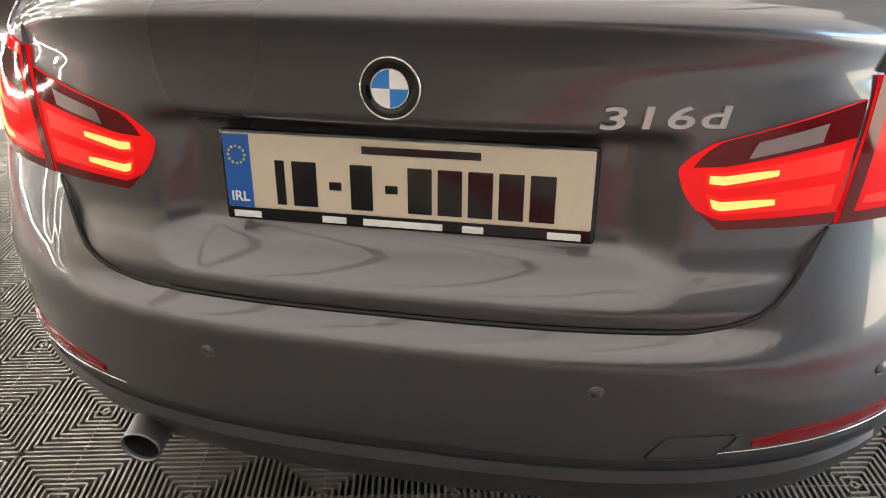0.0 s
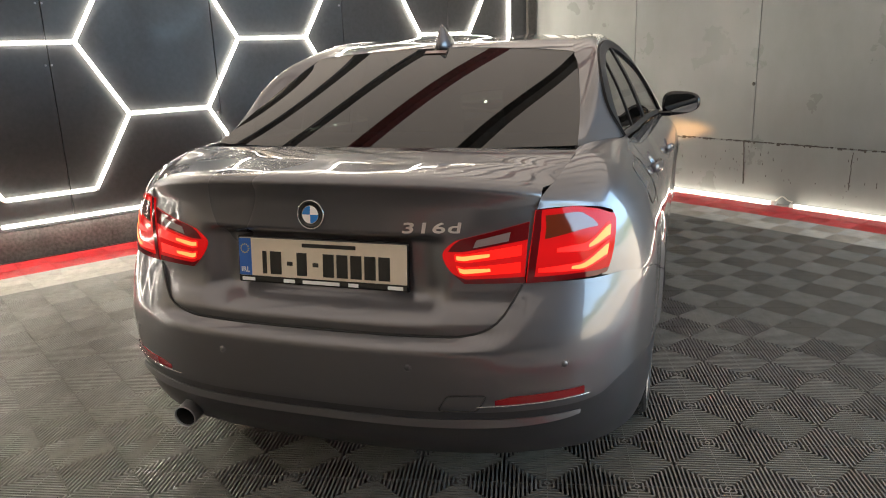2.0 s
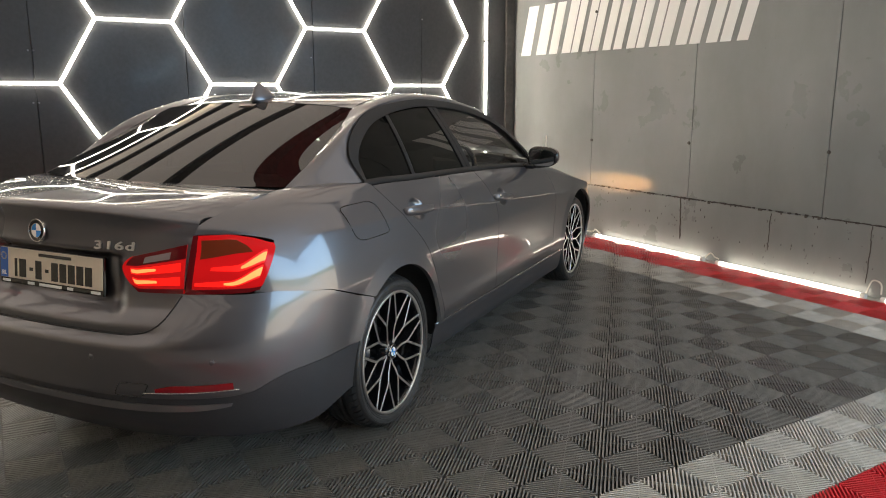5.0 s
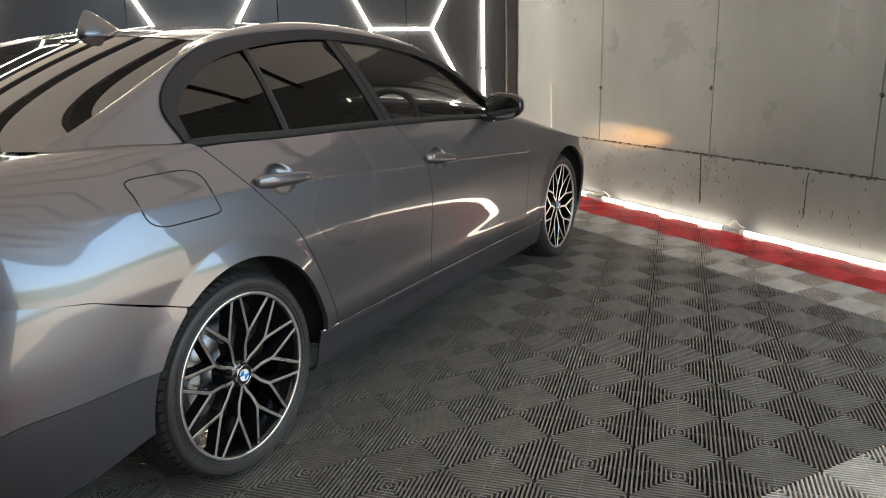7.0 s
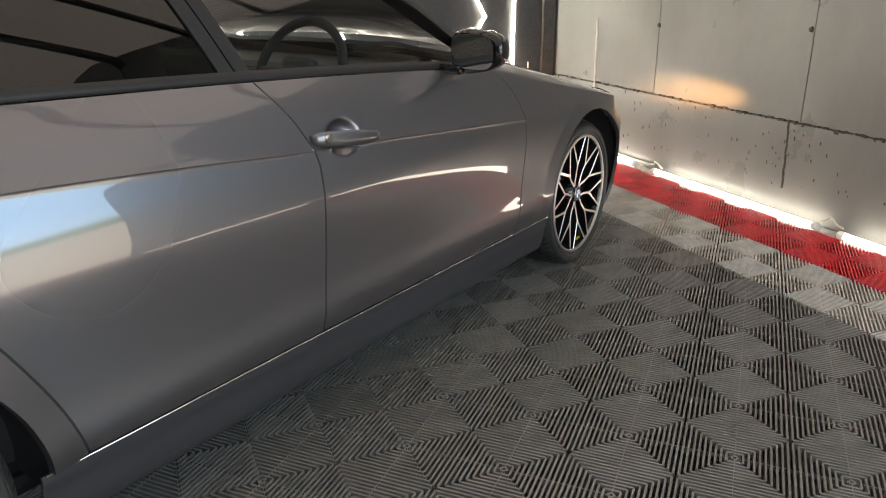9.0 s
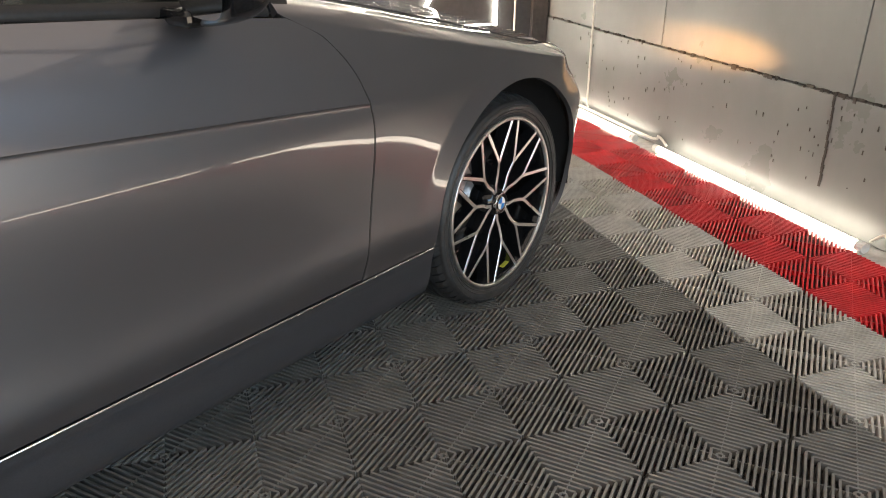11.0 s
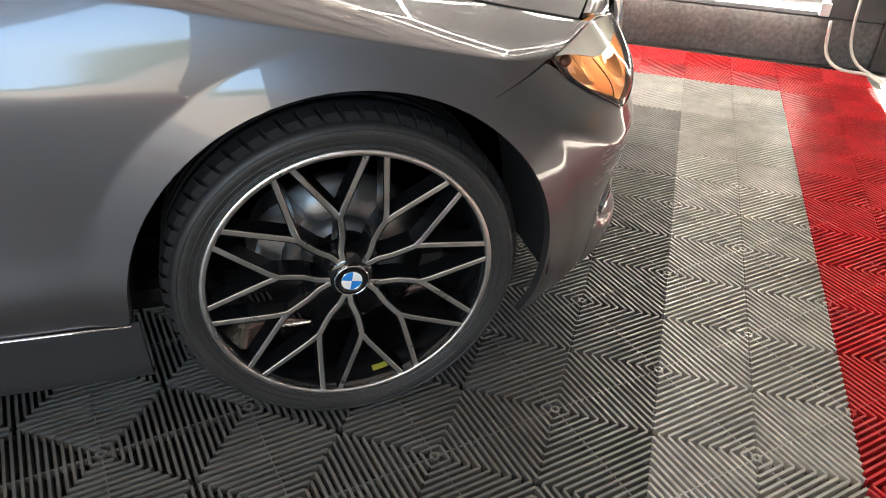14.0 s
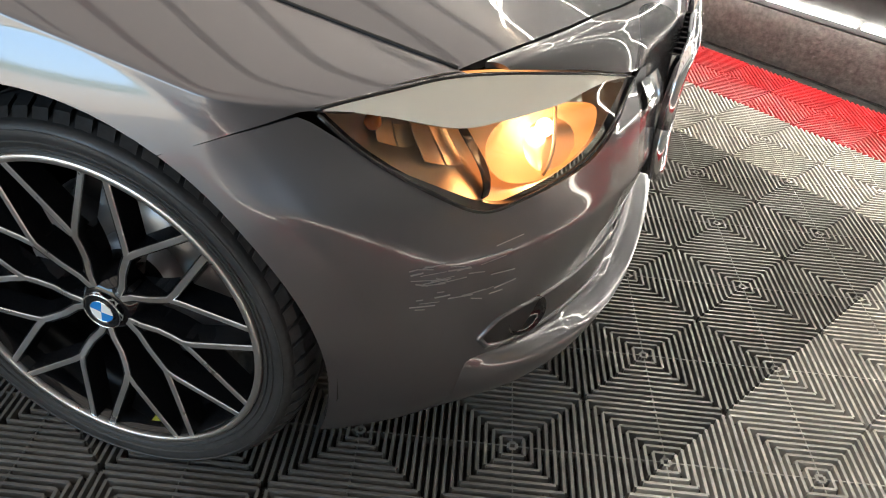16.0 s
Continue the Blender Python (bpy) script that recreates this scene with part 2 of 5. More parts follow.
def tile_plastic(name, base):
    m = Mat(name, base, 0.42, spec=0.8)
    lo, hi = tuple(c * 0.78 for c in base), tuple(min(1, c * 1.2) for c in base)
    info = m.t.nodes.new("ShaderNodeObjectInfo")
    each = m.ramp(info.outputs["Random"], [(0, (0.86,) * 3), (1, (1, 1, 1))])
    worn = m.ramp(m.noise(9, 6, 0.7), [(0.35, lo), (0.65, hi)])
    dust = m.ramp(m.noise(70, 3), [(0.62, (0, 0, 0)), (0.78, (1, 1, 1))])
    tint = m.mix(1.0, worn, each, "MULTIPLY")
    m.colour(m.mix(m.ramp(dust, [(0, (0, 0, 0)), (1, (0.18,) * 3)]), tint, (0.4, 0.37, 0.33)))
    m.rough(m.noise(5, 5), 0.26, 0.44)
    return m.m


TILE_DARK = tile_plastic("dark_floor_tile", (0.168, 0.158, 0.144))
TILE_GREY = tile_plastic("grey_floor_tile", (0.49, 0.465, 0.42))
TILE_RED = tile_plastic("red_floor_tile", (0.62, 0.02, 0.028))


# ---- building helpers ----
def finish(name, verts, faces, material, parent=None, label="", smooth=True, m=None):
    me = bpy.data.meshes.new(name)
    me.from_pydata([tuple(map(float, v)) for v in verts], [], faces)
    if smooth:
        me.polygons.foreach_set("use_smooth", [True] * len(me.polygons))
    me.update()
    me.materials.append(material)
    ob = new(name, me)
    if parent is not None:
        ob.parent = parent
    if m is not None:
        ob.matrix_world = m
    return tagged(ob, label)


def part(name, bm, material, parent=None, label="", smooth=False, m=None):
    me = bpy.data.meshes.new(name)
    bmesh.ops.recalc_face_normals(bm, faces=bm.faces[:])
    bm.to_mesh(me)
    bm.free()
    if smooth:
        me.polygons.foreach_set("use_smooth", [True] * len(me.polygons))
    me.materials.append(material)
    ob = new(name, me)
    if parent is not None:
        ob.parent = parent
    if m is not None:
        ob.matrix_local = m
    return tagged(ob, label)


def thing(name, label, category, m=None, group="", kind=""):
    ob = new(name)
    ob.empty_display_size = 0.1
    if m is not None:
        ob.matrix_world = m
    return tagged(ob, label, category, group, kind)


def add_box(bm, lo, hi, bevel=0.0, m=None):
    c = [(a + b) / 2 for a, b in zip(lo, hi)]
    s = [abs(b - a) for a, b in zip(lo, hi)]
    mat = Matrix.Translation(c) @ Matrix.Diagonal((*s, 1))
    g = bmesh.ops.create_cube(bm, size=1, matrix=mat if m is None else m @ mat)
    if bevel:
        edges = {e for v in g["verts"] for e in v.link_edges}
        bmesh.ops.bevel(bm, geom=list(edges), offset=bevel, segments=2, affect="EDGES", profile=0.5)
    return bm


def box(lo, hi, bevel=0.0, m=None):
    return add_box(bmesh.new(), lo, hi, bevel, m)


def tube(points, r, sides=8, bm=None, caps=True):
    """A round bar along points."""
    bm = bm or bmesh.new()
    pts = [Vector(p) for p in points]
    rings, side = [], None
    for i, p in enumerate(pts):
        d = (pts[min(i + 1, len(pts) - 1)] - pts[max(i - 1, 0)]).normalized()
        a = d.orthogonal().normalized() if side is None else (side - d * side.dot(d)).normalized()
        side, b = a, d.cross(a)
        rings.append([bm.verts.new(p + r * (math.cos(k) * a + math.sin(k) * b)) for k in np.linspace(0, 2 * math.pi, sides, endpoint=False)])
    for r0, r1 in zip(rings, rings[1:]):
        for k in range(sides):
            bm.faces.new((r0[k], r0[(k + 1) % sides], r1[(k + 1) % sides], r1[k]))
    if caps:
        bm.faces.new(rings[0][::-1])
        bm.faces.new(rings[-1])
    return bm


def lathe(profile, sides=48, axis="x", bm=None):
    """Turns (radius, along) pairs round an axis; a closed profile makes a ring."""
    bm = bm or bmesh.new()
    rings = []
    for r, a in profile:
        ring = []
        for k in range(sides):
            c, s = math.cos(2 * math.pi * k / sides) * r, math.sin(2 * math.pi * k / sides) * r
            ring.append(bm.verts.new((a, c, s) if axis == "x" else (c, a, s) if axis == "y" else (c, s, a)))
        rings.append(ring)
    for r0, r1 in zip(rings, rings[1:]):
        for k in range(sides):
            bm.faces.new((r0[k], r0[(k + 1) % sides], r1[(k + 1) % sides], r1[k]))
    return bm


def step(a, b, x):
    t = min(max((x - a) / (b - a), 0), 1)
    return t * t * (3 - 2 * t)


def curve1(*pairs):
    """A smooth function through a few (x, y) pairs (monotone cubic)."""
    xs, ys = np.array([p[0] for p in pairs], float), np.array([p[1] for p in pairs], float)
    h, d = np.diff(xs), np.diff(ys) / np.diff(xs)
    m = np.zeros(len(xs))
    m[0], m[-1] = d[0], d[-1]
    for i in range(1, len(xs) - 1):
        if d[i - 1] * d[i] > 0:
            w1, w2 = 2 * h[i] + h[i - 1], h[i] + 2 * h[i - 1]
            m[i] = (w1 + w2) / (w1 / d[i - 1] + w2 / d[i])

    def f(x):
        x = min(max(x, xs[0]), xs[-1])
        i = min(max(int(np.searchsorted(xs, x)) - 1, 0), len(h) - 1)
        t = (x - xs[i]) / h[i]
        return float((1 + 2 * t) * (1 - t) ** 2 * ys[i] + t * (1 - t) ** 2 * h[i] * m[i] + t * t * (3 - 2 * t) * ys[i + 1] + t * t * (t - 1) * h[i] * m[i + 1])
    return f


def spline(*pts):
    """A smooth space curve through points, by its length from 0 to 1 (Catmull-Rom)."""
    p = [np.array(q, float) for q in pts]
    s = np.concatenate([[0], np.cumsum([np.linalg.norm(b - a) for a, b in zip(p, p[1:])])])
    s /= s[-1]
    p = [2 * p[0] - p[1]] + p + [2 * p[-1] - p[-2]]

    def f(t):
        t = min(max(t, 0.0), 1.0)
        i = min(int(np.searchsorted(s, t, "right")) - 1, len(s) - 2)
        k = (t - s[i]) / (s[i + 1] - s[i])
        a, b, c, d = p[i:i + 4]
        return 0.5 * (2 * b + (c - a) * k + (2 * a - 5 * b + 4 * c - d) * k * k + (3 * b - a - 3 * c + d) * k ** 3)
    return f


def poly(*pts):
    """A broken line through points, by its length from 0 to 1."""
    p = np.array(pts, float)
    s = np.concatenate([[0], np.cumsum(np.linalg.norm(np.diff(p, axis=0), axis=1))])
    s /= s[-1]
    return lambda t: np.array([np.interp(t, s, p[:, k]) for k in range(p.shape[1])])


def coons(bot, top, left, right):
    """A patch between four border curves: bot and top run left to right, left and right run up."""
    p00, p10, p01, p11 = bot(0), bot(1), top(0), top(1)

    def f(u, v):
        return ((1 - v) * bot(u) + v * top(u) + (1 - u) * left(v) + u * right(v)
                - ((1 - u) * (1 - v) * p00 + u * (1 - v) * p10 + (1 - u) * v * p01 + u * v * p11))
    return f


def ruled(bot, top, left, right):
    """Like coons, but the bend of the left and right borders dies away quickly."""
    def f(u, v):
        base = (1 - v) * bot(u) + v * top(u)
        dl = left(v) - ((1 - v) * bot(0) + v * top(0))
        dr = right(v) - ((1 - v) * bot(1) + v * top(1))
        return base + dl * (1 - u) ** 3 + dr * u ** 3
    return f


def skin(name, fn, nu, nv, material, parent, label="", thick=0.0, mirror=False, flip=False):
    """A smooth sheet from fn(u, v) with an inner side, so that its borders have an edge."""
    vs = [np.array(fn(i / nu, j / nv), float) for j in range(nv + 1) for i in range(nu + 1)]
    if mirror:
        vs = [v * (-1, 1, 1) for v in vs]
    quads = [(j * (nu + 1) + i, j * (nu + 1) + i + 1, (j + 1) * (nu + 1) + i + 1, (j + 1) * (nu + 1) + i) for j in range(nv) for i in range(nu)]
    if flip != mirror:
        quads = [q[::-1] for q in quads]
    ob = finish(name, vs, quads, material, parent, label)
    if thick:
        mod = ob.modifiers.new("thickness", "SOLIDIFY")
        mod.thickness, mod.offset, mod.use_rim = thick, -1, True
        mod.use_even_offset = False
        ob.modifiers.new("crisp_edges", "EDGE_SPLIT").split_angle = radians(45)
    return ob


def room_thing(name, label, category, group="", kind=""):
    return thing(name, label, category, ROOM, group, kind)
# ---- the room ----
def room_box(name, lo, hi, material, label, category, parent=None, bevel=0.0):
    ob = part(name, box(lo, hi, bevel), material, parent, label)
    if parent is None:
        ob.matrix_world = ROOM
        tagged(ob, label, category, kind="structure")
    return ob


room_box("ground", (-9, -14, -0.35), (16, 9, -0.026), APRON, "bare grey concrete slab under the tiles", "floor")

# added black sheet: its colour stands for the shade in the tile grooves
room_box("groove_dark_sheet", (HEX_U, -5.45, -0.0255), (2.42, 4.2, -0.0205), GROOVE_BLACK, "added black sheet that keeps the tile grooves dark", "underlay")

# grey wall: painted sheets over a painted plinth, with a broken ledge between them
wall = room_thing("wall_sign", "grey gloss-painted sheet wall with a stained plinth", "wall", kind="structure")
part("backing", box((HEX_U, SIGN_V + 0.03, -0.02), (SIGN_END, SIGN_V + 0.25, TOP_Z)), BLOCK, wall)
part("plinth", box((HEX_U + 0.002, SIGN_V - 0.012, -0.02), (SIGN_END - 0.002, SIGN_V + 0.03, 0.487), 0.004), SIGN_WALL, wall)
for k in range(5):
    u0 = max(-3.62 + 1.262 * k, HEX_U + 0.004)
    u1 = min(-3.62 + 1.262 * (k + 1) - 0.005, SIGN_END)
    if k == 0:
        u0 = HEX_U + 0.004
    part("sheet", box((u0, SIGN_V, 0.494), (u1, SIGN_V + 0.03, TOP_Z - 0.01), 0.002), SIGN_WALL, wall)

rng = np.random.RandomState(5)
bm = bmesh.new()
u = -3.6
while u < SIGN_END - 0.05:
    w, h = rng.uniform(0.008, 0.04), rng.uniform(0.002, 0.014)
    if rng.rand() < (0.8 if u > -1.45 else 0.5):
        add_box(bm, (u, SIGN_V - rng.uniform(0.004, 0.015), 0.488 - h + rng.uniform(-0.006, 0.006)), (u + w, SIGN_V + 0.002, 0.492 + rng.uniform(0, 0.008)), 0.0015)
    u += w * rng.uniform(0.6, 1.3)
part("broken_ledge", bm, RUST, wall, "ragged rusty ledge")
bm = bmesh.new()
for u0, z0, z1, w in ((-1.17, 0.12, 0.487, 0.012), (-0.25, 0.2, 0.47, 0.005), (0.55, 0.1, 0.485, 0.006)):
    z = z1
    du = 0
    while z > z0:
        dz = rng.uniform(0.015, 0.04)
        du += rng.uniform(-0.004, 0.004)
        add_box(bm, (u0 + du, SIGN_V - 0.0165, z - dz), (u0 + du + w * rng.uniform(0.5, 1.1), SIGN_V - 0.01, z))
        z -= dz
part("crack", bm, RUST, wall, "dark vertical crack")
bm = bmesh.new()
for k in range(150):
    u0, z0 = rng.uniform(-3.3, 2.0), rng.uniform(0.05, 0.46)
    a, h = rng.uniform(0.002, 0.005), rng.uniform(0.004, 0.022)
    add_box(bm, (u0, SIGN_V - 0.0145, z0), (u0 + a, SIGN_V - 0.011, z0 + h))
part("paint_chip", bm, RUST, wall, "dark paint chips and drips")
bm = bmesh.new()
for u0, z0 in ((-2.36, 0.945), (-1.12, 0.98), (0.167, 0.98), (-2.36, 2.2), (-1.1, 2.35), (1.43, 0.98)):
    bmesh.ops.create_cone(bm, cap_ends=True, segments=10, radius1=0.016, radius2=0.011, depth=0.012, matrix=pose(u0, SIGN_V - 0.005, z0, 90))
part("bolt", bm, RUST, wall, "rusty bolt heads")

# the sign: two slanted white bars for each letter of the painted name
sign = room_thing("painted_sign", "white painted slanted block lettering on the grey wall", "sign")
for u0, u1 in ((-3.57, -3.13), (-3.08, -2.74), (-2.72, -2.45), (-2.43, -2.15), (-2.11, -1.83), (-1.81, -1.55), (-1.53, -1.22), (-1.19, -0.90), (-0.87, -0.60)):
    slant, y0 = 0.14, SIGN_V - 0.003
    stroke = 0.39 * (u1 - u0)
    for a in (u0, u1 - stroke):
        vs = [(a, y0, 1.825), (a + stroke, y0, 1.825), (a + stroke + slant, y0, 2.345), (a + slant, y0, 2.345)]
        vs += [(p, SIGN_V + 0.001, c) for p, b, c in vs]
        fs = [(0, 1, 2, 3), (7, 6, 5, 4), (0, 4, 5, 1), (1, 5, 6, 2), (2, 6, 7, 3), (3, 7, 4, 0)]
        finish("letter_block", vs, fs, WHITE, sign, smooth=False)

# dark panel wall
wall = room_thing("wall_panel", "dark grey sheet wall behind the hexagon lights", "wall", kind="structure")
part("backing", box((HEX_U - 0.25, BACK_V, -0.02), (HEX_U - 0.025, SIGN_V + 0.25, TOP_Z)), BLOCK, wall)
part("plinth", box((HEX_U - 0.025, BACK_V, -0.02), (HEX_U - 0.004, SIGN_V - 0.014, 0.2), 0.004), BLOCK, wall, "raw concrete block plinth")
v = SIGN_V - 0.003
while v > BACK_V + 0.2:
    v1 = max(v - 1.22, BACK_V)
    part("sheet", box((HEX_U - 0.025, v1 + 0.003, 0.203), (HEX_U, v - 0.003, TOP_Z - 0.01), 0.002), PANEL_WALL, wall)
    v = v1
bm = bmesh.new()
for k in range(26):
    v0, z0 = SIGN_V - 0.62 - 1.22 * (k % 7) + (0.59 if k % 2 else -0.59), 0.5 + 0.42 * (k // 3 % 6)
    bmesh.ops.create_cone(bm, cap_ends=True, segments=8, radius1=0.009, radius2=0.006, depth=0.006, matrix=pose(HEX_U + 0.002, v0, z0, 0, 90))
part("screw", bm, DULL, wall, "small screw heads")
part("corner_post", box((HEX_U - 0.002, SIGN_V - 0.13, -0.01), (HEX_U + 0.035, SIGN_V - 0.015, TOP_Z - 0.01), 0.004), STEEL, wall, "dark steel corner post")

# far sides of the workshop, with the open roller door that lets the daylight in
wall = room_thing("wall_back", "plain cream-painted wall", "wall", kind="structure")
part("backing", box((HEX_U, BACK_V - 0.25, -0.02), (RIGHT_U, BACK_V, TOP_Z)), CREAM, wall)
wall = room_thing("wall_side", "plain dark-painted sheet wall with an open door", "wall", kind="structure")
for lo, hi in (((RIGHT_U, BACK_V, -0.02), (RIGHT_U + 0.25, 0.9, TOP_Z)),
               ((RIGHT_U, 0.902, 2.8), (RIGHT_U + 0.25, SIGN_V + 0.25, TOP_Z))):
    part("wall_piece", box(lo, hi), PANEL_WALL, wall)
wall = room_thing("wall_door", "dark-painted wall over an open roller door", "wall", kind="structure")
part("lintel", box((SIGN_END + 0.002, SIGN_V, 2.8), (RIGHT_U - 0.002, SIGN_V + 0.25, TOP_Z)), PANEL_WALL, wall)
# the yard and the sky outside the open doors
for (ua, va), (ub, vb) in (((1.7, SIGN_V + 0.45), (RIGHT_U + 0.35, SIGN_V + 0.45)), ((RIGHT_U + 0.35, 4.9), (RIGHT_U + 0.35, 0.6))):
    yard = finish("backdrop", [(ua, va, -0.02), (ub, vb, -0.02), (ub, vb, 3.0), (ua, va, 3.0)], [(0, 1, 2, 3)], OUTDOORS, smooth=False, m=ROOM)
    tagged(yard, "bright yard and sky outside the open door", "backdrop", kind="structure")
bm = bmesh.new()
rows = []
for k in range(2):
    u = HEX_U - 0.25 + (RIGHT_U - HEX_U + 0.5) * k
    rows.append([bm.verts.new((u, v, TOP_Z + 0.01)) for v in (BACK_V - 0.25, SIGN_V + 0.25)])
for (a, b), (c, d) in zip(rows, rows[1:]):
    bm.faces.new((a, c, d, b))
ceil = part("ceiling", bm, ROOF, smooth=True)
ceil.matrix_world = ROOM
tagged(ceil, "translucent cream roof sheets over the workshop", "ceiling", kind="structure")
for k in range(13):
    u = -3.15 + 0.65 * k
    wide = 0.05 if k == 3 else 0.026
    bm = bmesh.new()
    pts = [(BACK_V + 0.01 + (SIGN_V - BACK_V - 0.02) * t, TOP_Z - 0.09 + 0.02 * math.sin(math.pi * t)) for t in np.linspace(0, 1, 9)]
    for a, b in zip(pts, pts[1:]):
        vs = [bm.verts.new((u + du, p[0], p[1] + dz)) for p in (a, b) for du in (-wide, wide) for dz in (-0.05, 0.05)]
        for q in ((0, 1, 3, 2), (4, 6, 7, 5), (0, 4, 5, 1), (2, 3, 7, 6), (1, 5, 7, 3), (0, 2, 6, 4)):
            bm.faces.new([vs[i] for i in q])
    ob = part("roof_beam", bm, STEEL_RED if k == 3 else STEEL)
    ob.matrix_world = ROOM
    tagged(ob, "broad red oxide steel roof beam" if k == 3 else "dark steel roof beam under pale sheets", "beam", "roof beams")

# ---- hexagon lights on the dark wall ----
lights = room_thing("hexagon_light", "white led tubes in a hexagon honeycomb on the dark wall", "wall light")
SIDE = 0.623
ROWS = [0.43, 0.966, 1.497, 2.033, 2.57, 3.11]
V_LO, V_HI, Z_LO, Z_HI = -6.0, 3.965, 0.242, 2.86
XU = HEX_U + 0.014


def led(a, b, parent, r=0.0125, trim_end=0.012, material=LED):
    """One tube between two points: a glowing half-round diffuser on a slim white housing."""
    a, b = Vector(a), Vector(b)
    d = (b - a).normalized()
    ob = part("tube", tube((a + d * trim_end, b - d * trim_end), r, 8), material, parent, smooth=True)
    return ob


joints = set()
segments = []
for k in range(-3, 3):
    for row in range(6):
        v0 = (-0.965 if row % 2 == 0 else -0.03) + 1.868 * k
        z = ROWS[row]
        a, b = (XU, v0, z), (XU, v0 + SIDE, z)
        segments.append((a, b))
        for end, sgn in ((a, -1), (b, 1)):
            for other in (row - 1, row + 1):
                if 0 <= other < 6 and other > row:
                    segments.append((end, (XU, end[1] + sgn * SIDE / 2, ROWS[other])))
                elif other == row - 1 and other >= 0:
                    segments.append(((XU, end[1] + sgn * SIDE / 2, ROWS[other]), end))
made = set()
for a, b in segments:
    key = tuple(sorted(((round(a[1], 1), round(a[2], 1)), (round(b[1], 1), round(b[2], 1)))))
    if key in made or max(a[1], b[1]) > 3.72 or min(a[1], b[1]) < V_LO:
        continue
    made.add(key)
    led(a, b, lights)
    joints.update(((round(a[1], 2), a[2]), (round(b[1], 2), b[2])))
seen = []
for v0, z in sorted(joints):
    if all(math.hypot(v0 - q[0], z - q[1]) > 0.05 for q in seen):
        seen.append((v0, z))
        part("joint", lathe([(0.001, -0.012), (0.017, -0.012), (0.017, 0.006), (0.001, 0.008)], 6, "x"), LED_CASE, lights, m=pose(XU, v0, z))
for z in (Z_LO, Z_HI):
    n = 8
    for k in range(n):
        a, b = V_LO + (V_HI - V_LO) * k / n, V_LO + (V_HI - V_LO) * (k + 1) / n
        led((XU, a, z), (XU, b, z), lights)
for k in range(3):
    led((XU, V_HI, Z_LO + (Z_HI - Z_LO) * k / 3), (XU, V_HI, Z_LO + (Z_HI - Z_LO) * (k + 1) / 3), lights)
part("joint", box((HEX_U, V_HI - 0.02, Z_LO - 0.03), (HEX_U + 0.03, V_HI + 0.025, Z_LO + 0.03), 0.004), LED_CASE, lights)

# ---- tubes lying along the foot of the grey wall ----
for k, (a, b) in enumerate(((-3.5, -2.36), (-2.16, -0.80), (-0.66, 0.6), (0.72, 1.93))):
    tube_light = room_thing("floor_tube_light", "white led tube lying at the foot of the wall", "tube light", "tubes along the wall foot")
    led((a, 4.262, 0.0), (b, 4.262, 0.0), tube_light, 0.018, material=LED_FLOOR)
    for e, s in ((a, 1), (b, -1)):
        part("end_cap", tube(((e - 0.006 * s, 4.262, 0.0), (e + 0.03 * s, 4.262, 0.0)), 0.0205, 12), LED_CASE, tube_light)


def cable(points, r=0.006, label="thin white cable lying by the wall", n=40):
    f = spline(*points)
    ob = part("cable", tube([f(t) for t in np.linspace(0, 1, n)], r, 8), CABLE, smooth=True)
    ob.matrix_world = ROOM
    return tagged(ob, label, "cable")


cable([(-3.67, 4.0, 0.20), (-3.66, 4.02, 0.06), (-3.6, 4.08, 0.008), (-3.55, 4.2, 0.01), (-3.45, 4.25, 0.012), (-3.5, 4.27, 0.03)], 0.008)
cable([(-3.68, 4.1, 0.6), (-3.67, 4.1, 0.2), (-3.64, 4.14, 0.05), (-3.55, 4.22, 0.01), (-3.42, 4.31, 0.012), (-2.9, 4.325, 0.012), (-2.3, 4.322, 0.014), (-2.2, 4.3, 0.05), (-2.12, 4.3, 0.02)], 0.007, n=70)
cable([(-0.82, 4.31, 0.012), (-0.76, 4.3, 0.06), (-0.7, 4.28, 0.04), (-0.66, 4.28, 0.03)], 0.006)
cable([(0.58, 4.31, 0.012), (0.62, 4.3, 0.11), (0.68, 4.3, 0.1), (0.7, 4.28, 0.03)], 0.006)
pipe = part("conduit", tube([(-3.06, 4.337, 0.96), (-3.05, 4.337, 0.5), (-3.04, 4.337, 0.06), (-3.0, 4.325, 0.015)], 0.0065, 10), CABLE, smooth=True)
pipe.matrix_world = ROOM
tagged(pipe, "thin white cable conduit down the grey wall", "conduit")
# ---- the car: x to its right, y ahead, rear axle at y = 0 ----
car = thing("car", "dark grey metallic saloon car with black alloy wheels and lit lamps", "car")
WHEELBASE, ARCH_R, ARCH_Z = 2.815, 0.372, 0.335
half_width = curve1((0.18, 0.845), (0.26, 0.872), (0.33, 0.884), (0.45, 0.895), (0.6, 0.9), (0.7, 0.898), (0.78, 0.886), (0.86, 0.862), (0.93, 0.832), (1.0, 0.79), (1.06, 0.75))
rear_end = curve1((0.2, -0.90), (0.26, -0.955), (0.32, -0.995), (0.38, -1.015), (0.45, -1.03), (0.55, -1.034), (0.588, -1.034), (0.606, -1.029), (0.618, -1.012), (0.63, -0.992), (0.66, -0.984), (0.7, -0.958), (0.74, -0.95), (0.9, -0.948), (1.05, -0.96))
front_end = curve1((0.16, 3.46), (0.2, 3.52), (0.24, 3.545), (0.32, 3.545), (0.45, 3.565), (0.55, 3.575), (0.62, 3.578), (0.68, 3.575), (0.74, 3.56), (0.85, 3.5))
REAR_Y, REAR_N, FRONT_Y = -0.3, 2.85, 3.05
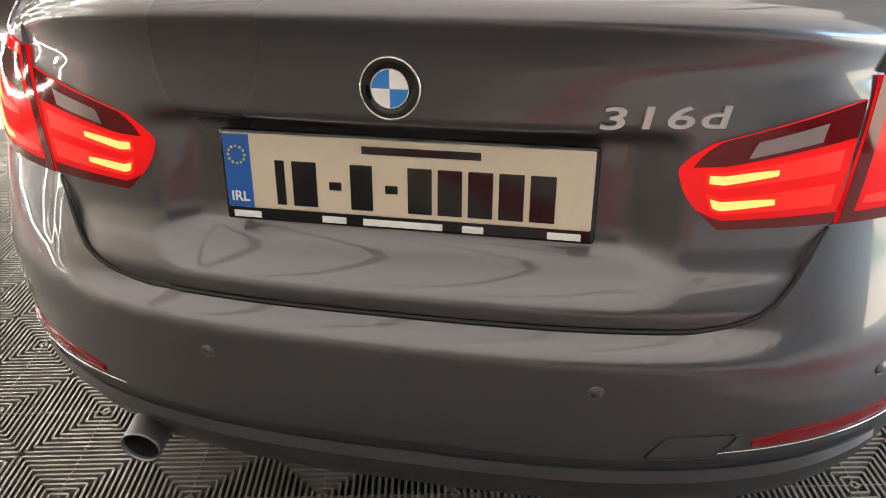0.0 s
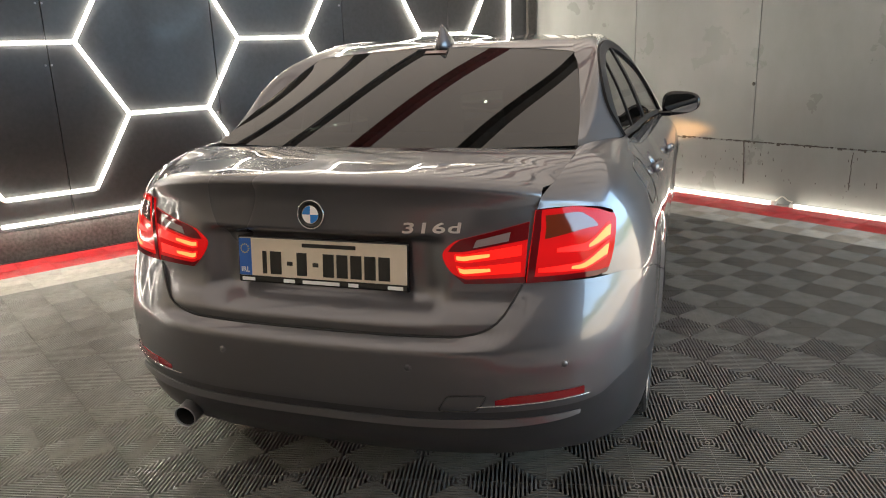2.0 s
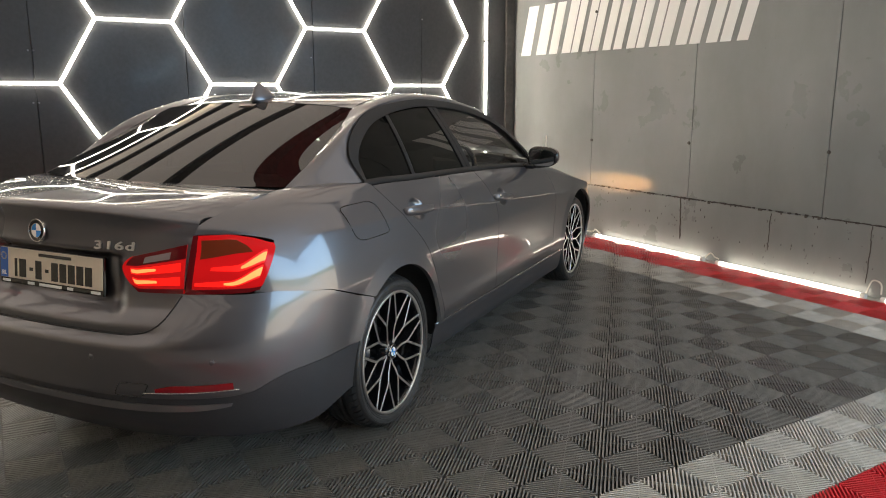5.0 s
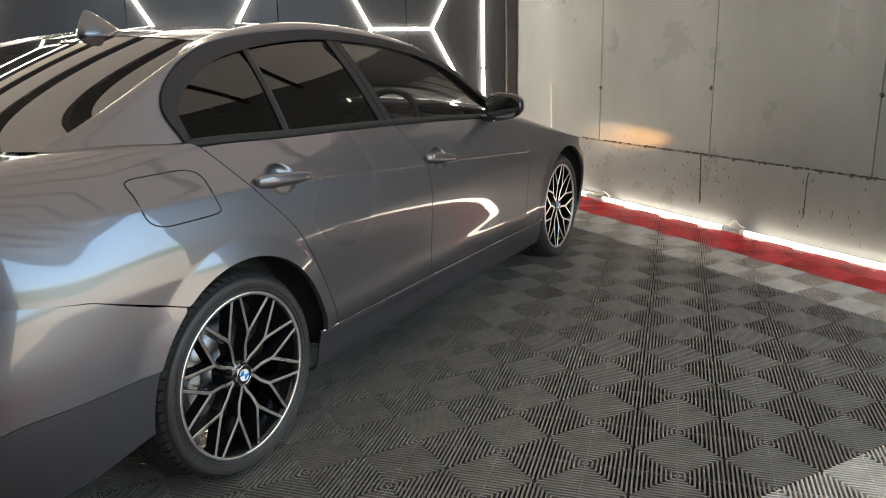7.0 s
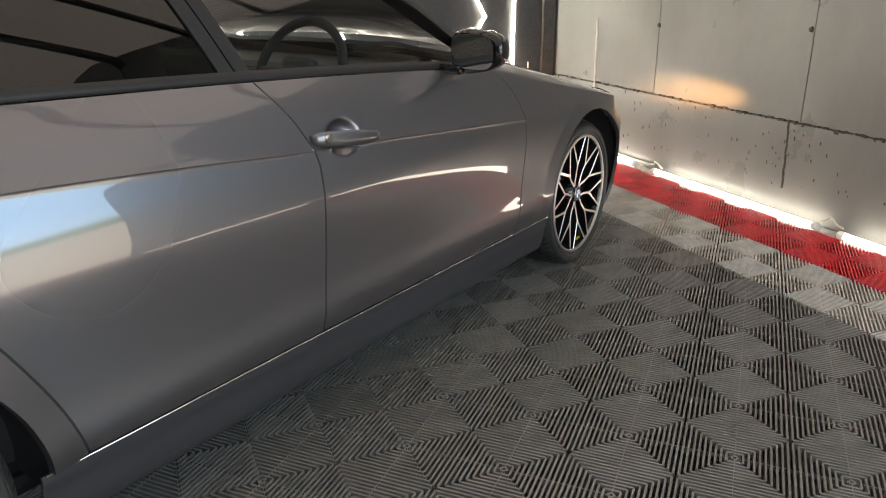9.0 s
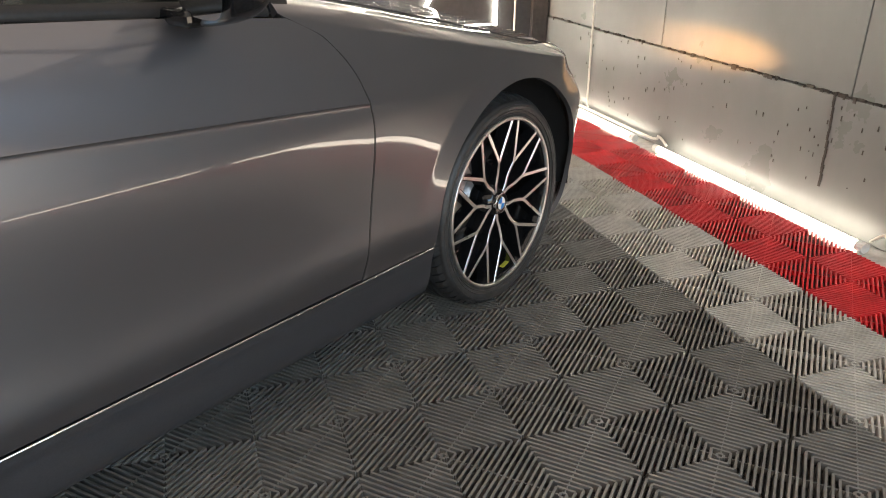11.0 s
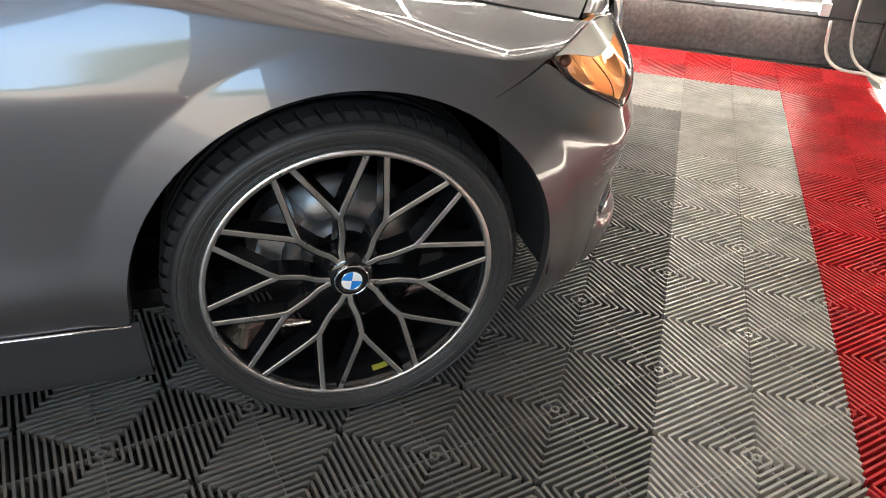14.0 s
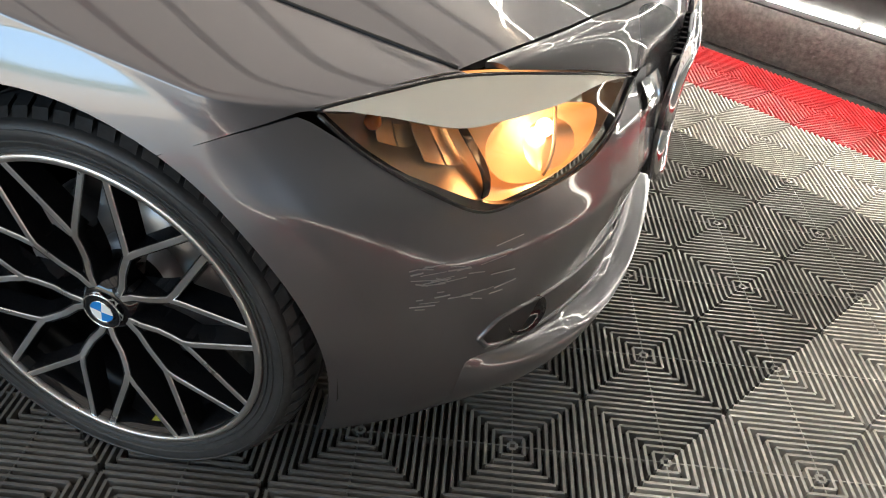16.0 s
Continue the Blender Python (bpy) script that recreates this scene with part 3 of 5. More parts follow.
front_n = curve1((0.2, 2.35), (0.5, 2.35), (0.6, 2.2), (0.68, 1.7), (0.72, 1.57), (0.8, 1.5))


def side_x(y, z):
    w = half_width(z)
    if y < REAR_Y:
        d = min((REAR_Y - y) / (REAR_Y - rear_end(z)), 1.0)
        return w * (1 - d ** REAR_N) ** (1 / REAR_N)
    if y > FRONT_Y:
        d = min((y - FRONT_Y) / (front_end(z) - FRONT_Y), 1.0)
        return w * (1 - d ** front_n(z)) ** (1 / front_n(z))
    return w


def rear_y(x, z, end=None):
    a = min(abs(x) / half_width(z), 1.0)
    return REAR_Y - (REAR_Y - (rear_end(z) if end is None else end)) * (1 - a ** REAR_N) ** (1 / REAR_N)


def front_y(x, z, end=None):
    a = min(abs(x) / half_width(z), 1.0)
    return FRONT_Y + ((front_end(z) if end is None else end) - FRONT_Y) * (1 - a ** front_n(z)) ** (1 / front_n(z))


def flank(q):
    return np.array((side_x(q[0], q[1]), q[0], q[1]))


def flare(p):
    """The turned-out band round the wheel arches."""
    for y0 in (0.0, WHEELBASE):
        r = math.hypot(p[1] - y0, p[2] - ARCH_Z)
        k = min(max(1 - (r - ARCH_R) / 0.062, 0), 1)
        if k > 0 and abs(p[0]) > 0.7:
            return np.array((p[0] + math.copysign(0.011 * k, p[0]), p[1], p[2]))
    return p


def arch(y0, a0, a1, n=24):
    return [(y0 - ARCH_R * math.cos(a), ARCH_Z + ARCH_R * math.sin(a)) for a in np.linspace(a0, a1, n)]


belt = curve1((-0.6, 0.955), (-0.3, 1.005), (0.0, 1.032), (0.4, 1.018), (0.96, 1.0), (1.83, 0.955), (2.1, 0.93))
gap_rear = curve1((0.35, 0.448), (0.45, 0.418), (0.6, 0.346), (0.75, 0.25), (0.88, 0.13), (1.035, 0.0))
gap_mid = curve1((0.34, 1.112), (0.584, 1.138), (0.78, 1.14), (0.88, 1.11), (1.0, 1.03))
gap_front = curve1((0.32, 2.172), (0.5, 2.205), (0.67, 2.22), (0.78, 2.2), (0.89, 2.13), (0.95, 2.02))
sill_top = curve1((0.3, 0.356), (1.1, 0.345), (2.45, 0.322))
G = 0.0028
CREASE = curve1((-0.62, 0.925), (-0.42, 0.916), (-0.06, 0.905), (0.43, 0.882), (0.755, 0.859), (1.14, 0.826), (1.44, 0.808), (1.87, 0.776), (2.17, 0.752), (2.4, 0.729))


def crease(p):
    """The flank's swage line, sharp above and easing off below, and the hollow of the doors under it."""
    y, z = p[1], p[2]
    d = z - CREASE(y)
    line = min(max((y + 0.62) / 0.3, 0), 1) * min(max((2.62 - y) / 0.45, 0), 1)
    door = min(max((y + 0.1) / 0.5, 0), 1) * min(max((2.75 - y) / 0.5, 0), 1)
    soft = math.sqrt(d * d + 0.0018 ** 2)
    x = p[0] + line * 0.0085 * math.exp(-soft / (0.026 if d > 0 else 0.085))
    if d < 0:
        x -= 0.0045 * (1 - math.exp(d / 0.006)) * math.exp(d / 0.1) * min(max(y / 0.3, 0), 1) * min(max((2.35 - y) / 0.15, 0), 1)
    x += door * (0.006 * math.exp(-((z - 0.39) / 0.05) ** 2) - 0.007 * math.exp(-((z - 0.55) / 0.12) ** 2))
    return np.array((x, y, z))


HANDLES = {"rear_door": (0.128, 0.388, 0.912, 0.897), "front_door": (1.13, 1.378, 0.852, 0.828)}


def dent(p):
    """The round hollows behind the door handles."""
    for y0, y1, z0, z1 in HANDLES.values():
        r = math.hypot((p[1] - (y0 + y1) / 2 + 0.004) / 0.066, (p[2] - (z0 + z1) / 2) / 0.047)
        if r < 1:
            return p - np.array((0.024 * (1 - r ** 4) * (1 - 0.35 * r * r), 0, 0))
    return p


def door_patch(ga, gb):
    def f(u, v):
        z0 = 0.347
        z = z0
        for _ in range(3):
            ya, yb = ga(z) + G, gb(z) - G
            y = ya + (yb - ya) * u
            lo, hi, mid = sill_top(y) + G, belt(y), CREASE(y)
            # rows close up towards the swage line
            z = lo + (mid - lo) * (1 - (1 - v / 0.66) ** 1.5) if v < 0.66 else mid + (hi - mid) * ((v - 0.66) / 0.34) ** 1.4
        return dent(flare(crease(flank((y, z)))))
    return f


def handle(parent, y0, y1, z0, z1, keyed, mirror):
    """A bowed pull handle over its hollow."""
    s = -1 if mirror else 1
    grip = part("handle", bmesh.new(), PAINT, parent, "body-coloured pull handle", True)
    bm = bmesh.new()
    rings = []
    for t in np.linspace(0, 1, 21):
        y, z = y0 + (y1 - y0) * t, z0 + (z1 - z0) * t
        bow = 0.004 + 0.022 * math.sin(math.pi * t) ** 0.5
        w = float(np.interp(t, (0, 0.04, 0.15, 0.45, 0.7, 0.9, 1.0), (0.012, 0.0185, 0.0215, 0.0215, 0.0195, 0.0155, 0.009)))
        x = crease(flank((y, z)))[0] + bow
        rings.append([bm.verts.new((s * (x + 0.010 * math.cos(a)), y, z + w * math.sin(a))) for a in np.linspace(0, 2 * math.pi, 12, endpoint=False)])
    for r0, r1 in zip(rings, rings[1:]):
        for k in range(12):
            bm.faces.new((r0[k], r0[(k + 1) % 12], r1[(k + 1) % 12], r1[k]))
    bm.faces.new(rings[0])
    bm.faces.new(rings[-1])
    bmesh.ops.recalc_face_normals(bm, faces=bm.faces[:])
    bm.to_mesh(grip.data)
    bm.free()
    grip.data.polygons.foreach_set("use_smooth", [True] * len(grip.data.polygons))
    if keyed:
        bm = lathe([(0.001, 0.006), (0.010, 0.006), (0.0115, 0.0), (0.0115, -0.01)], 16, "x")
        part("lock", bm, CHROME, grip, m=pose(s * (side_x(y0 + 0.04, z0) + 0.031), y0 + 0.036, z0))


WIN_A = spline((0.752, -0.045, 1.05), (0.695, -0.062, 1.15), (0.66, 0.02, 1.245), (0.625, 0.22, 1.328), (0.605, 0.55, 1.366), (0.602, 0.85, 1.372), (0.618, 1.29, 1.33), (0.67, 1.68, 1.225), (0.79, 2.08, 0.965))
RAIL_B = spline((0.645, -0.42, 1.064), (0.612, -0.15, 1.172), (0.568, 0.12, 1.29), (0.53, 0.25, 1.342), (0.505, 0.5, 1.388), (0.497, 0.85, 1.402), (0.505, 1.25, 1.37), (0.555, 1.55, 1.285), (0.70, 2.06, 1.0))


def near_y(f, y):
    ts = np.linspace(0, 1, 400)
    return float(ts[np.argmin([abs(f(t)[1] - y) for t in ts])])


def by_y(f, y_from=0.0):
    """The curve's point at a given y."""
    ts = [t for t in np.linspace(0, 1, 500)]
    ps = np.array([f(t) for t in ts if f(t)[1] >= y_from])
    ps = ps[np.argsort(ps[:, 1])]
    return lambda y: np.array([np.interp(y, ps[:, 1], ps[:, k]) for k in range(3)])


win_top = by_y(WIN_A, -0.02)


_k = {}


def glass_x(y, z):
    """The leaning surface of the side windows."""
    yy = min(max(y, 0.35), 1.75)
    key = round(yy, 3)
    if key not in _k:
        top = win_top(yy)
        zb = belt(yy) + 0.012
        _k[key] = (top[0] - (side_x(yy, belt(yy)) - 0.022)) / (top[2] - zb)
    zb = belt(y) + 0.012
    h = min(max((z - zb) / 0.33, 0), 1)
    return side_x(y, belt(y)) - 0.022 + _k[key] * (z - zb) + 0.012 * math.sin(math.pi * h)


RIB = curve1((0.0, 0.030), (0.1, 0.05), (0.2, 0.046), (0.32, 0.036), (0.6, 0.032), (0.85, 0.034), (1.0, 0.03))


def flat_edge(t, w):
    """The window outline seen from the side, set in by w."""
    p, a, b = WIN_A(t), WIN_A(max(t - 0.004, 0)), WIN_A(min(t + 0.004, 1))
    d = np.array((b[1] - a[1], b[2] - a[2]))
    d /= np.linalg.norm(d)
    return np.array((p[1] + w * d[1], p[2] - w * d[0]))


_in = np.array([flat_edge(t, RIB(t)) for t in np.linspace(0.2, 1, 160)])
flat_top = lambda y: float(np.interp(y, _in[:, 0], _in[:, 1]))


def build_side(mirror):
    # doors
    for nm, ga, gb in (("rear_door", gap_rear, gap_mid), ("front_door", gap_mid, gap_front)):
        hy = HANDLES[nm]
        d = skin(nm, door_patch(ga, gb), 120, 100, PAINT, car, "", 0.02, mirror)
        handle(d, hy[0], hy[1], hy[2], hy[3], nm == "front_door", mirror)
    # front fender, arch and roll over to the bonnet
    fa = math.asin((sill_top(2.44) - ARCH_Z) / ARCH_R)
    bot = poly((2.174 + G, 0.326), (2.44, 0.323), *arch(WHEELBASE, max(fa, -0.05), math.pi - 1.05, 26)[1:])
    end = bot(1)
    top = poly((2.03, 0.945), (2.3, 0.885), (2.6, 0.825), (2.9, 0.765), (3.15, 0.716))
    lft = poly(*[(gap_front(z) + G, z) for z in np.linspace(0.326, 0.945, 14)])
    rgt = poly(tuple(end), (3.09, 0.695), (3.15, 0.716))
    fender = ruled(bot, top, lft, rgt)
    edge = spline((0.735, 2.03, 0.985), (0.722, 2.3, 0.94), (0.71, 2.6, 0.878), (0.70, 2.9, 0.812), (0.69, 3.1, 0.766), (0.688, 3.305, 0.724))

    def fender_fn(u, v):
        k = 0.72
        if v <= k:
            return flare(crease(flank(fender(u, v / k))))
        t = (v - k) / (1 - k)
        a = flare(crease(flank(fender(u, 1.0))))
        b = edge(u)
        m = np.array((a[0] * 0.75 + b[0] * 0.25, (a[1] + b[1]) / 2, b[2] - 0.004))
        return (1 - t) ** 2 * a + 2 * t * (1 - t) * m + t * t * b
    skin("front_fender", fender_fn, 70, 72, PAINT, car, "", 0.018, mirror)
    side_sign = -1 if mirror else 1
    part("bonnet_gap", tube([(side_sign * (p[0] - 0.003), p[1], p[2] + 0.0005) for p in (edge(t) for t in np.linspace(0.01, 0.985, 40))], 0.0032, 6), DARK, car, "dark gap between bonnet and fender", True)
    for gap, z0, z1 in ((gap_rear, 0.36, 1.02), (gap_mid, 0.345, 0.995), (gap_front, 0.325, 0.94)):
        pts = [crease(flank((gap(z), z))) for z in np.linspace(z0, z1, 24)]
        part("door_gap", tube([(side_sign * (p[0] - 0.0042), p[1], p[2]) for p in pts], 0.0042, 6), DARK, car, "dark shut line of the doors", True)
    # rear quarter
    a1 = math.pi - math.asin((0.352 - ARCH_Z) / ARCH_R)
    turn = 1.844
    bot = poly((-0.756, 0.760), (-0.5, 0.725), (-0.35, 0.674), *arch(0.0, 0.92, turn, 18), (gap_rear(0.72) - G, 0.72))
    top = poly((-0.664, 0.922), (-0.4, 0.985), (-0.2, 1.015), (0.0 - G, 1.03))
    lft = poly((-0.756, 0.760), (-0.737, 0.785), (-0.705, 0.84), (-0.673, 0.895), (-0.664, 0.922))
    rgt = poly(*[(gap_rear(z) - G, z) for z in np.linspace(0.72, 1.03, 14)])
    quarter = ruled(bot, top, lft, rgt)
    inner = spline((0.600, -0.846, 0.956), (0.609, -0.822, 0.988), (0.636, -0.72, 1.025), (0.648, -0.57, 1.05), (0.65, -0.42, 1.063), (0.705, -0.22, 1.062), (0.758, -0.045, 1.048))

    def quarter_fn(u, v):
        k = 0.72
        if v <= k:
            return flare(crease(flank(quarter(u, v / k))))
        t = (v - k) / (1 - k)
        a, b = crease(flank(quarter(u, 1.0))), inner(u)
        m = np.array((a[0] * 0.7 + b[0] * 0.3, (a[1] + b[1]) / 2, max(b[2], a[2]) - 0.002))
        # the border over the lamp follows the lamp's upper edge
        m = m + (np.array((0.735, -0.728, 0.955)) - m) * (1 - u) ** 8
        return (1 - t) ** 2 * a + 2 * t * (1 - t) * m + t * t * b

    def arch_strip(u, v):
        """The narrow part between the wheel arch and the door."""
        a = a1 + (turn - a1) * v
        z = 0.352 + (0.72 - 0.352) * v
        p = np.array((-ARCH_R * math.cos(a), ARCH_Z + ARCH_R * math.sin(a))) * (1 - u) + np.array((gap_rear(z) - G, z)) * u
        return flare(crease(flank(p)))
    skin("arch_strip", arch_strip, 12, 40, PAINT, car, "", 0.018, mirror)
    q = skin("rear_quarter", quarter_fn, 80, 80, PAINT, car, "", 0.018, mirror)
    if not mirror:
        pts = [crease(flank((-0.17 + 0.125 * np.sign(math.cos(a)) * abs(math.cos(a)) ** 0.35 - 0.03 * math.sin(a), 0.918 + 0.066 * np.sign(math.sin(a)) * abs(math.sin(a)) ** 0.35))) + np.array((0.0005, 0, 0)) for a in np.linspace(0, 2 * math.pi, 80)]
        part("fuel_flap_gap", tube(pts, 0.0021, 6), GLOSS, q, "thin dark shut line of the fuel flap", True)
    # roof rail, pillars
    def rail(u, v):
        a, b = WIN_A(u), RAIL_B(u)
        p = a + (b - a) * v
        bulge = 4 * v * (1 - v) * step(0.0, 0.16, u)
        w = np.linalg.norm(b - a)
        return p + np.array((0.12 * w * bulge, 0, 0.10 * w * bulge))
    skin("roof_rail", rail, 70, 10, PAINT, car, "", 0.015, mirror)
    # side windows and their frames
    def ribbon(u, v):
        p = WIN_A(0.985 * u)
        q = flat_edge(u, RIB(u) * v)
        x0 = glass_x(p[1], p[2])
        return np.array((glass_x(q[0], q[1]) + (p[0] - x0) * (1 - v) + 0.002 - 0.004 * v * v, q[0], q[1]))
    skin("window_surround", ribbon, 90, 5, FRAME, car, "satin black window surround", 0.008, mirror)
    sg = -1 if mirror else 1
    line = [WIN_A(t) + np.array((0.0015, 0, 0.0005)) for t in np.linspace(0, 0.97, 80)]
    part("frame_gap", tube([(sg * p[0], p[1], p[2]) for p in line], 0.0024, 6), DARK, car, "dark shut line round the door frames", True)

    def upright(ya, yb, lift):
        def f(u, v):
            z, y = 1.0, 0.0
            for _ in range(3):
                y = ya(v) + (yb(v) - ya(v)) * u
                lo, hi = belt(y) + 0.006, flat_top(y) + 0.004
                z = lo + (hi - lo) * v
            return np.array((glass_x(y, z) + lift, y, z))
        return f
    bar = lambda v: 0.405 - 0.045 * v
    pil = lambda v: 0.965 - 0.14 * v
    pil2 = lambda v: 1.055 - 0.14 * v
    front = lambda v: 1.985 - 0.62 * v
    for nm, a, b, lift, mat in (("middle_bar", lambda v: bar(v) - 0.011, lambda v: bar(v) + 0.011, 0.0, FRAME), ("bar_seal", lambda v: bar(v) + 0.014, lambda v: bar(v) + 0.022, -0.003, RUBBER),
                                ("rear_door_pillar", pil, lambda v: 0.5 * (pil(v) + pil2(v)) - 0.003, 0.001, FRAME), ("front_door_pillar", lambda v: 0.5 * (pil(v) + pil2(v)) + 0.003, pil2, 0.0, FRAME)):
        skin(nm, upright(a, b, lift), 5, 12, mat, car, "rubber seal" if mat == RUBBER else "satin black window post", 0.008, mirror)
    skin("pillar_gap", upright(lambda v: 0.5 * (pil(v) + pil2(v)) - 0.01, lambda v: 0.5 * (pil(v) + pil2(v)) + 0.01, -0.012), 3, 8, DARK, car, "dark gap between the doors", 0, mirror)

    def low(u, v):
        y = -0.042 + 2.06 * u
        z = belt(y) + 0.001 + 0.024 * v
        return np.array((glass_x(y, z) + 0.003 + 0.006 * math.sin(math.pi * v), y, z))
    skin("belt_moulding", low, 60, 6, FRAME, car, "satin black belt moulding", 0.006, mirror)
    mid = lambda t: flat_edge(t, RIB(t) * 0.6)
    ta, tb, tc, td = 0.135, near_y(WIN_A, bar(1) + 0.01), near_y(WIN_A, pil(1) + 0.02), near_y(WIN_A, 1.46)
    for nm, cb, ct, cl, cr, mat in (
            ("quarter_window", poly((0.03, belt(0.03) + 0.008), (0.395, belt(0.395) + 0.008)), poly(*[mid(t) for t in np.linspace(ta, tb, 16)]),
             poly((0.03, belt(0.03) + 0.008), *[mid(t) for t in np.linspace(0.02, ta, 12)]), None, REAR_GLASS),
            ("rear_window_pane", poly((0.40, belt(0.40) + 0.008), (0.97, belt(0.97) + 0.008)), poly(*[mid(t) for t in np.linspace(tb, tc, 16)]), None, None, REAR_GLASS),
            ("front_window_pane", poly((1.04, belt(1.04) + 0.008), (1.99, belt(1.99) + 0.008)), poly(*[mid(t) for t in np.linspace(near_y(WIN_A, pil2(1)), td, 16)]), None, None, GLASS)):
        if cl is None:
            cl = poly(tuple(cb(0)), tuple(ct(0)))
        cr = poly(tuple(cb(1)), tuple(ct(1)))
        flat = coons(cb, ct, cl, cr)
        skin(nm, lambda u, v, flat=flat: np.array((glass_x(*flat(u, v)) - 0.005, *flat(u, v))), 24, 14, mat, car, "dark tinted side window" if mat == REAR_GLASS else "clear front door window", 0, mirror)
    tip = coons(poly((1.97, belt(1.97) + 0.01), (2.06, belt(2.06) + 0.01)), poly(*[flat_edge(t, 0.01) for t in np.linspace(near_y(WIN_A, 1.88), 0.98, 8)]),
                poly((1.97, belt(1.97) + 0.01), tuple(flat_edge(near_y(WIN_A, 1.88), 0.01))), poly((2.06, belt(2.06) + 0.01), tuple(flat_edge(0.98, 0.01))))
    skin("mirror_triangle", lambda u, v: np.array((glass_x(*tip(u, v)) - 0.001, *tip(u, v))), 8, 8, GLOSS, car, "gloss black mirror triangle", 0.006, mirror)
    # sill
    lower_sill = spline((0.0, 0.352), (0.004, 0.345), (-0.004, 0.30), (-0.012, 0.25), (-0.03, 0.205), (-0.07, 0.188))

    def sill(u, v):
        y = 0.352 + (2.452 - 0.352) * u
        o, z = lower_sill(v)
        z = z + (sill_top(y) - 0.352) - 0.003
        return np.array((half_width(max(z, 0.3)) - 0.002 + o, y, z))
    skin("side_skirt", sill, 30, 12, LOWER, car, "charcoal side skirt", 0.006, mirror, flip=True)
    s = -1 if mirror else 1
    part("sill_strip", tube([(s * (half_width(0.345) + 0.002), y, sill_top(y) - 0.004) for y in np.linspace(0.36, 2.44, 20)], 0.0028, 6), CHROME, car, "thin bright sill strip", True)
    # wheel houses
    for y0 in (0.0, WHEELBASE):
        bm = bmesh.new()
        r0, n = ARCH_R + 0.012, 24
        rows = []
        for x in (0.872, 0.60, 0.55):
            r = r0 if x > 0.56 else 0.02
            rows.append([bm.verts.new((s * (x if r > 0.1 else 0.60), y0 - r * math.cos(a), ARCH_Z + r * math.sin(a))) for a in np.linspace(-0.12, math.pi + 0.12, n)])
        for ra, rb in zip(rows, rows[1:]):
            for k in range(n - 1):
                bm.faces.new((ra[k], ra[k + 1], rb[k + 1], rb[k]))
        part("wheel_house", bm, DARK, car, "black wheel arch liner", True)
    # door mirror
    mir = part("door_mirror", bmesh.new(), GLOSS, car, "gloss black door mirror", True)
    bm = bmesh.new()
    bmesh.ops.create_uvsphere(bm, u_segments=24, v_segments=14, radius=1)
    for v in bm.verts:
        x, y, z = v.co
        y = math.copysign(abs(y) ** 0.75, y)
        x, z = math.copysign(abs(x) ** 0.7, x), math.copysign(abs(z) ** 0.7, z)
        taper = 1 - 0.18 * x
        v.co = (s * (0.925 + 0.105 * x), 1.82 + (0.085 * y if y > 0 else 0.03 * y) - 0.02 * x, 1.018 + 0.066 * z * taper + 0.006 * x)
    bmesh.ops.recalc_face_normals(bm, faces=bm.faces[:])
    bm.to_mesh(mir.data)
    bm.free()
    mir.data.polygons.foreach_set("use_smooth", [True] * len(mir.data.polygons))
    bm = bmesh.new()
    bmesh.ops.create_circle(bm, cap_ends=True, segments=24, radius=1)
    for v in bm.verts:
        x, z = v.co.x, v.co.y
        x, z = math.copysign(abs(x) ** 0.6, x), math.copysign(abs(z) ** 0.6, z)
        v.co = (s * (0.925 + 0.088 * x), 1.7865 - 0.02 * x, 1.018 + 0.052 * z)
    part("mirror_glass", bm, MIRROR, mir, "mirror glass")
    part("mirror_foot", box((0.78, 1.79, 0.945), (0.88, 1.87, 0.975), 0.01) if s > 0 else box((-0.88, 1.79, 0.945), (-0.78, 1.87, 0.975), 0.01), GLOSS, mir)


build_side(False)
build_side(True)

# ---- roof and glass ----
roof_b = by_y(RAIL_B, -0.42)
mid_z = curve1((-0.47, 1.064), (-0.2, 1.19), (0.0, 1.28), (0.22, 1.366), (0.3, 1.384), (0.5, 1.405), (0.85, 1.42), (1.25, 1.396), (1.6, 1.29), (2.1, 1.03))


def across(y_edge, y_mid, drop=2.2):
    def f(u):
        s = 2 * u - 1
        e = roof_b(y_edge)
        y = y_mid + (y_edge - y_mid) * abs(s) ** 2
        z = mid_z(y_mid) + (e[2] - mid_z(y_mid)) * abs(s) ** drop
        return np.array((s * e[0], y, z))
    return f


def roof_fn(u, v):
    y = 0.225 + (1.27 - 0.225) * v
    return across(y + 0.02, y)(u)


skin("roof", roof_fn, 30, 24, PAINT, car, "", 0.01)


_ys = np.linspace(-0.42, 0.25, 30)
glass_edge = [np.poly1d(np.polyfit(_ys, [roof_b(y)[k] for y in _ys], 2)) for k in (0, 2)]
glass_mid = np.poly1d(np.polyfit(_ys, [mid_z(y) for y in _ys], 2))


def rear_glass(u, v):
    ye, ym = -0.415 + 0.645 * v, -0.475 + 0.69 * v
    s = 2 * u - 1
    return np.array((s * glass_edge[0](ye), ym + (ye - ym) * s * s, glass_mid(ym) + (glass_edge[1](ye) - glass_mid(ym)) * s * s))


skin("rear_window", rear_glass, 40, 30, REAR_GLASS, car, "dark tinted rear window")

skin("high_brake_lamp", lambda u, v: rear_glass(0.46 + 0.08 * u, 0.925 + 0.035 * v) + np.array((0, -0.002, 0.004)), 8, 2, CLEAR_RED, car, "pale high brake lamp strip", 0.002)


def windscreen(u, v):
    ye, ym = 1.3 + 0.76 * v, 1.28 + 0.86 * v
    return across(ye, ym)(u)


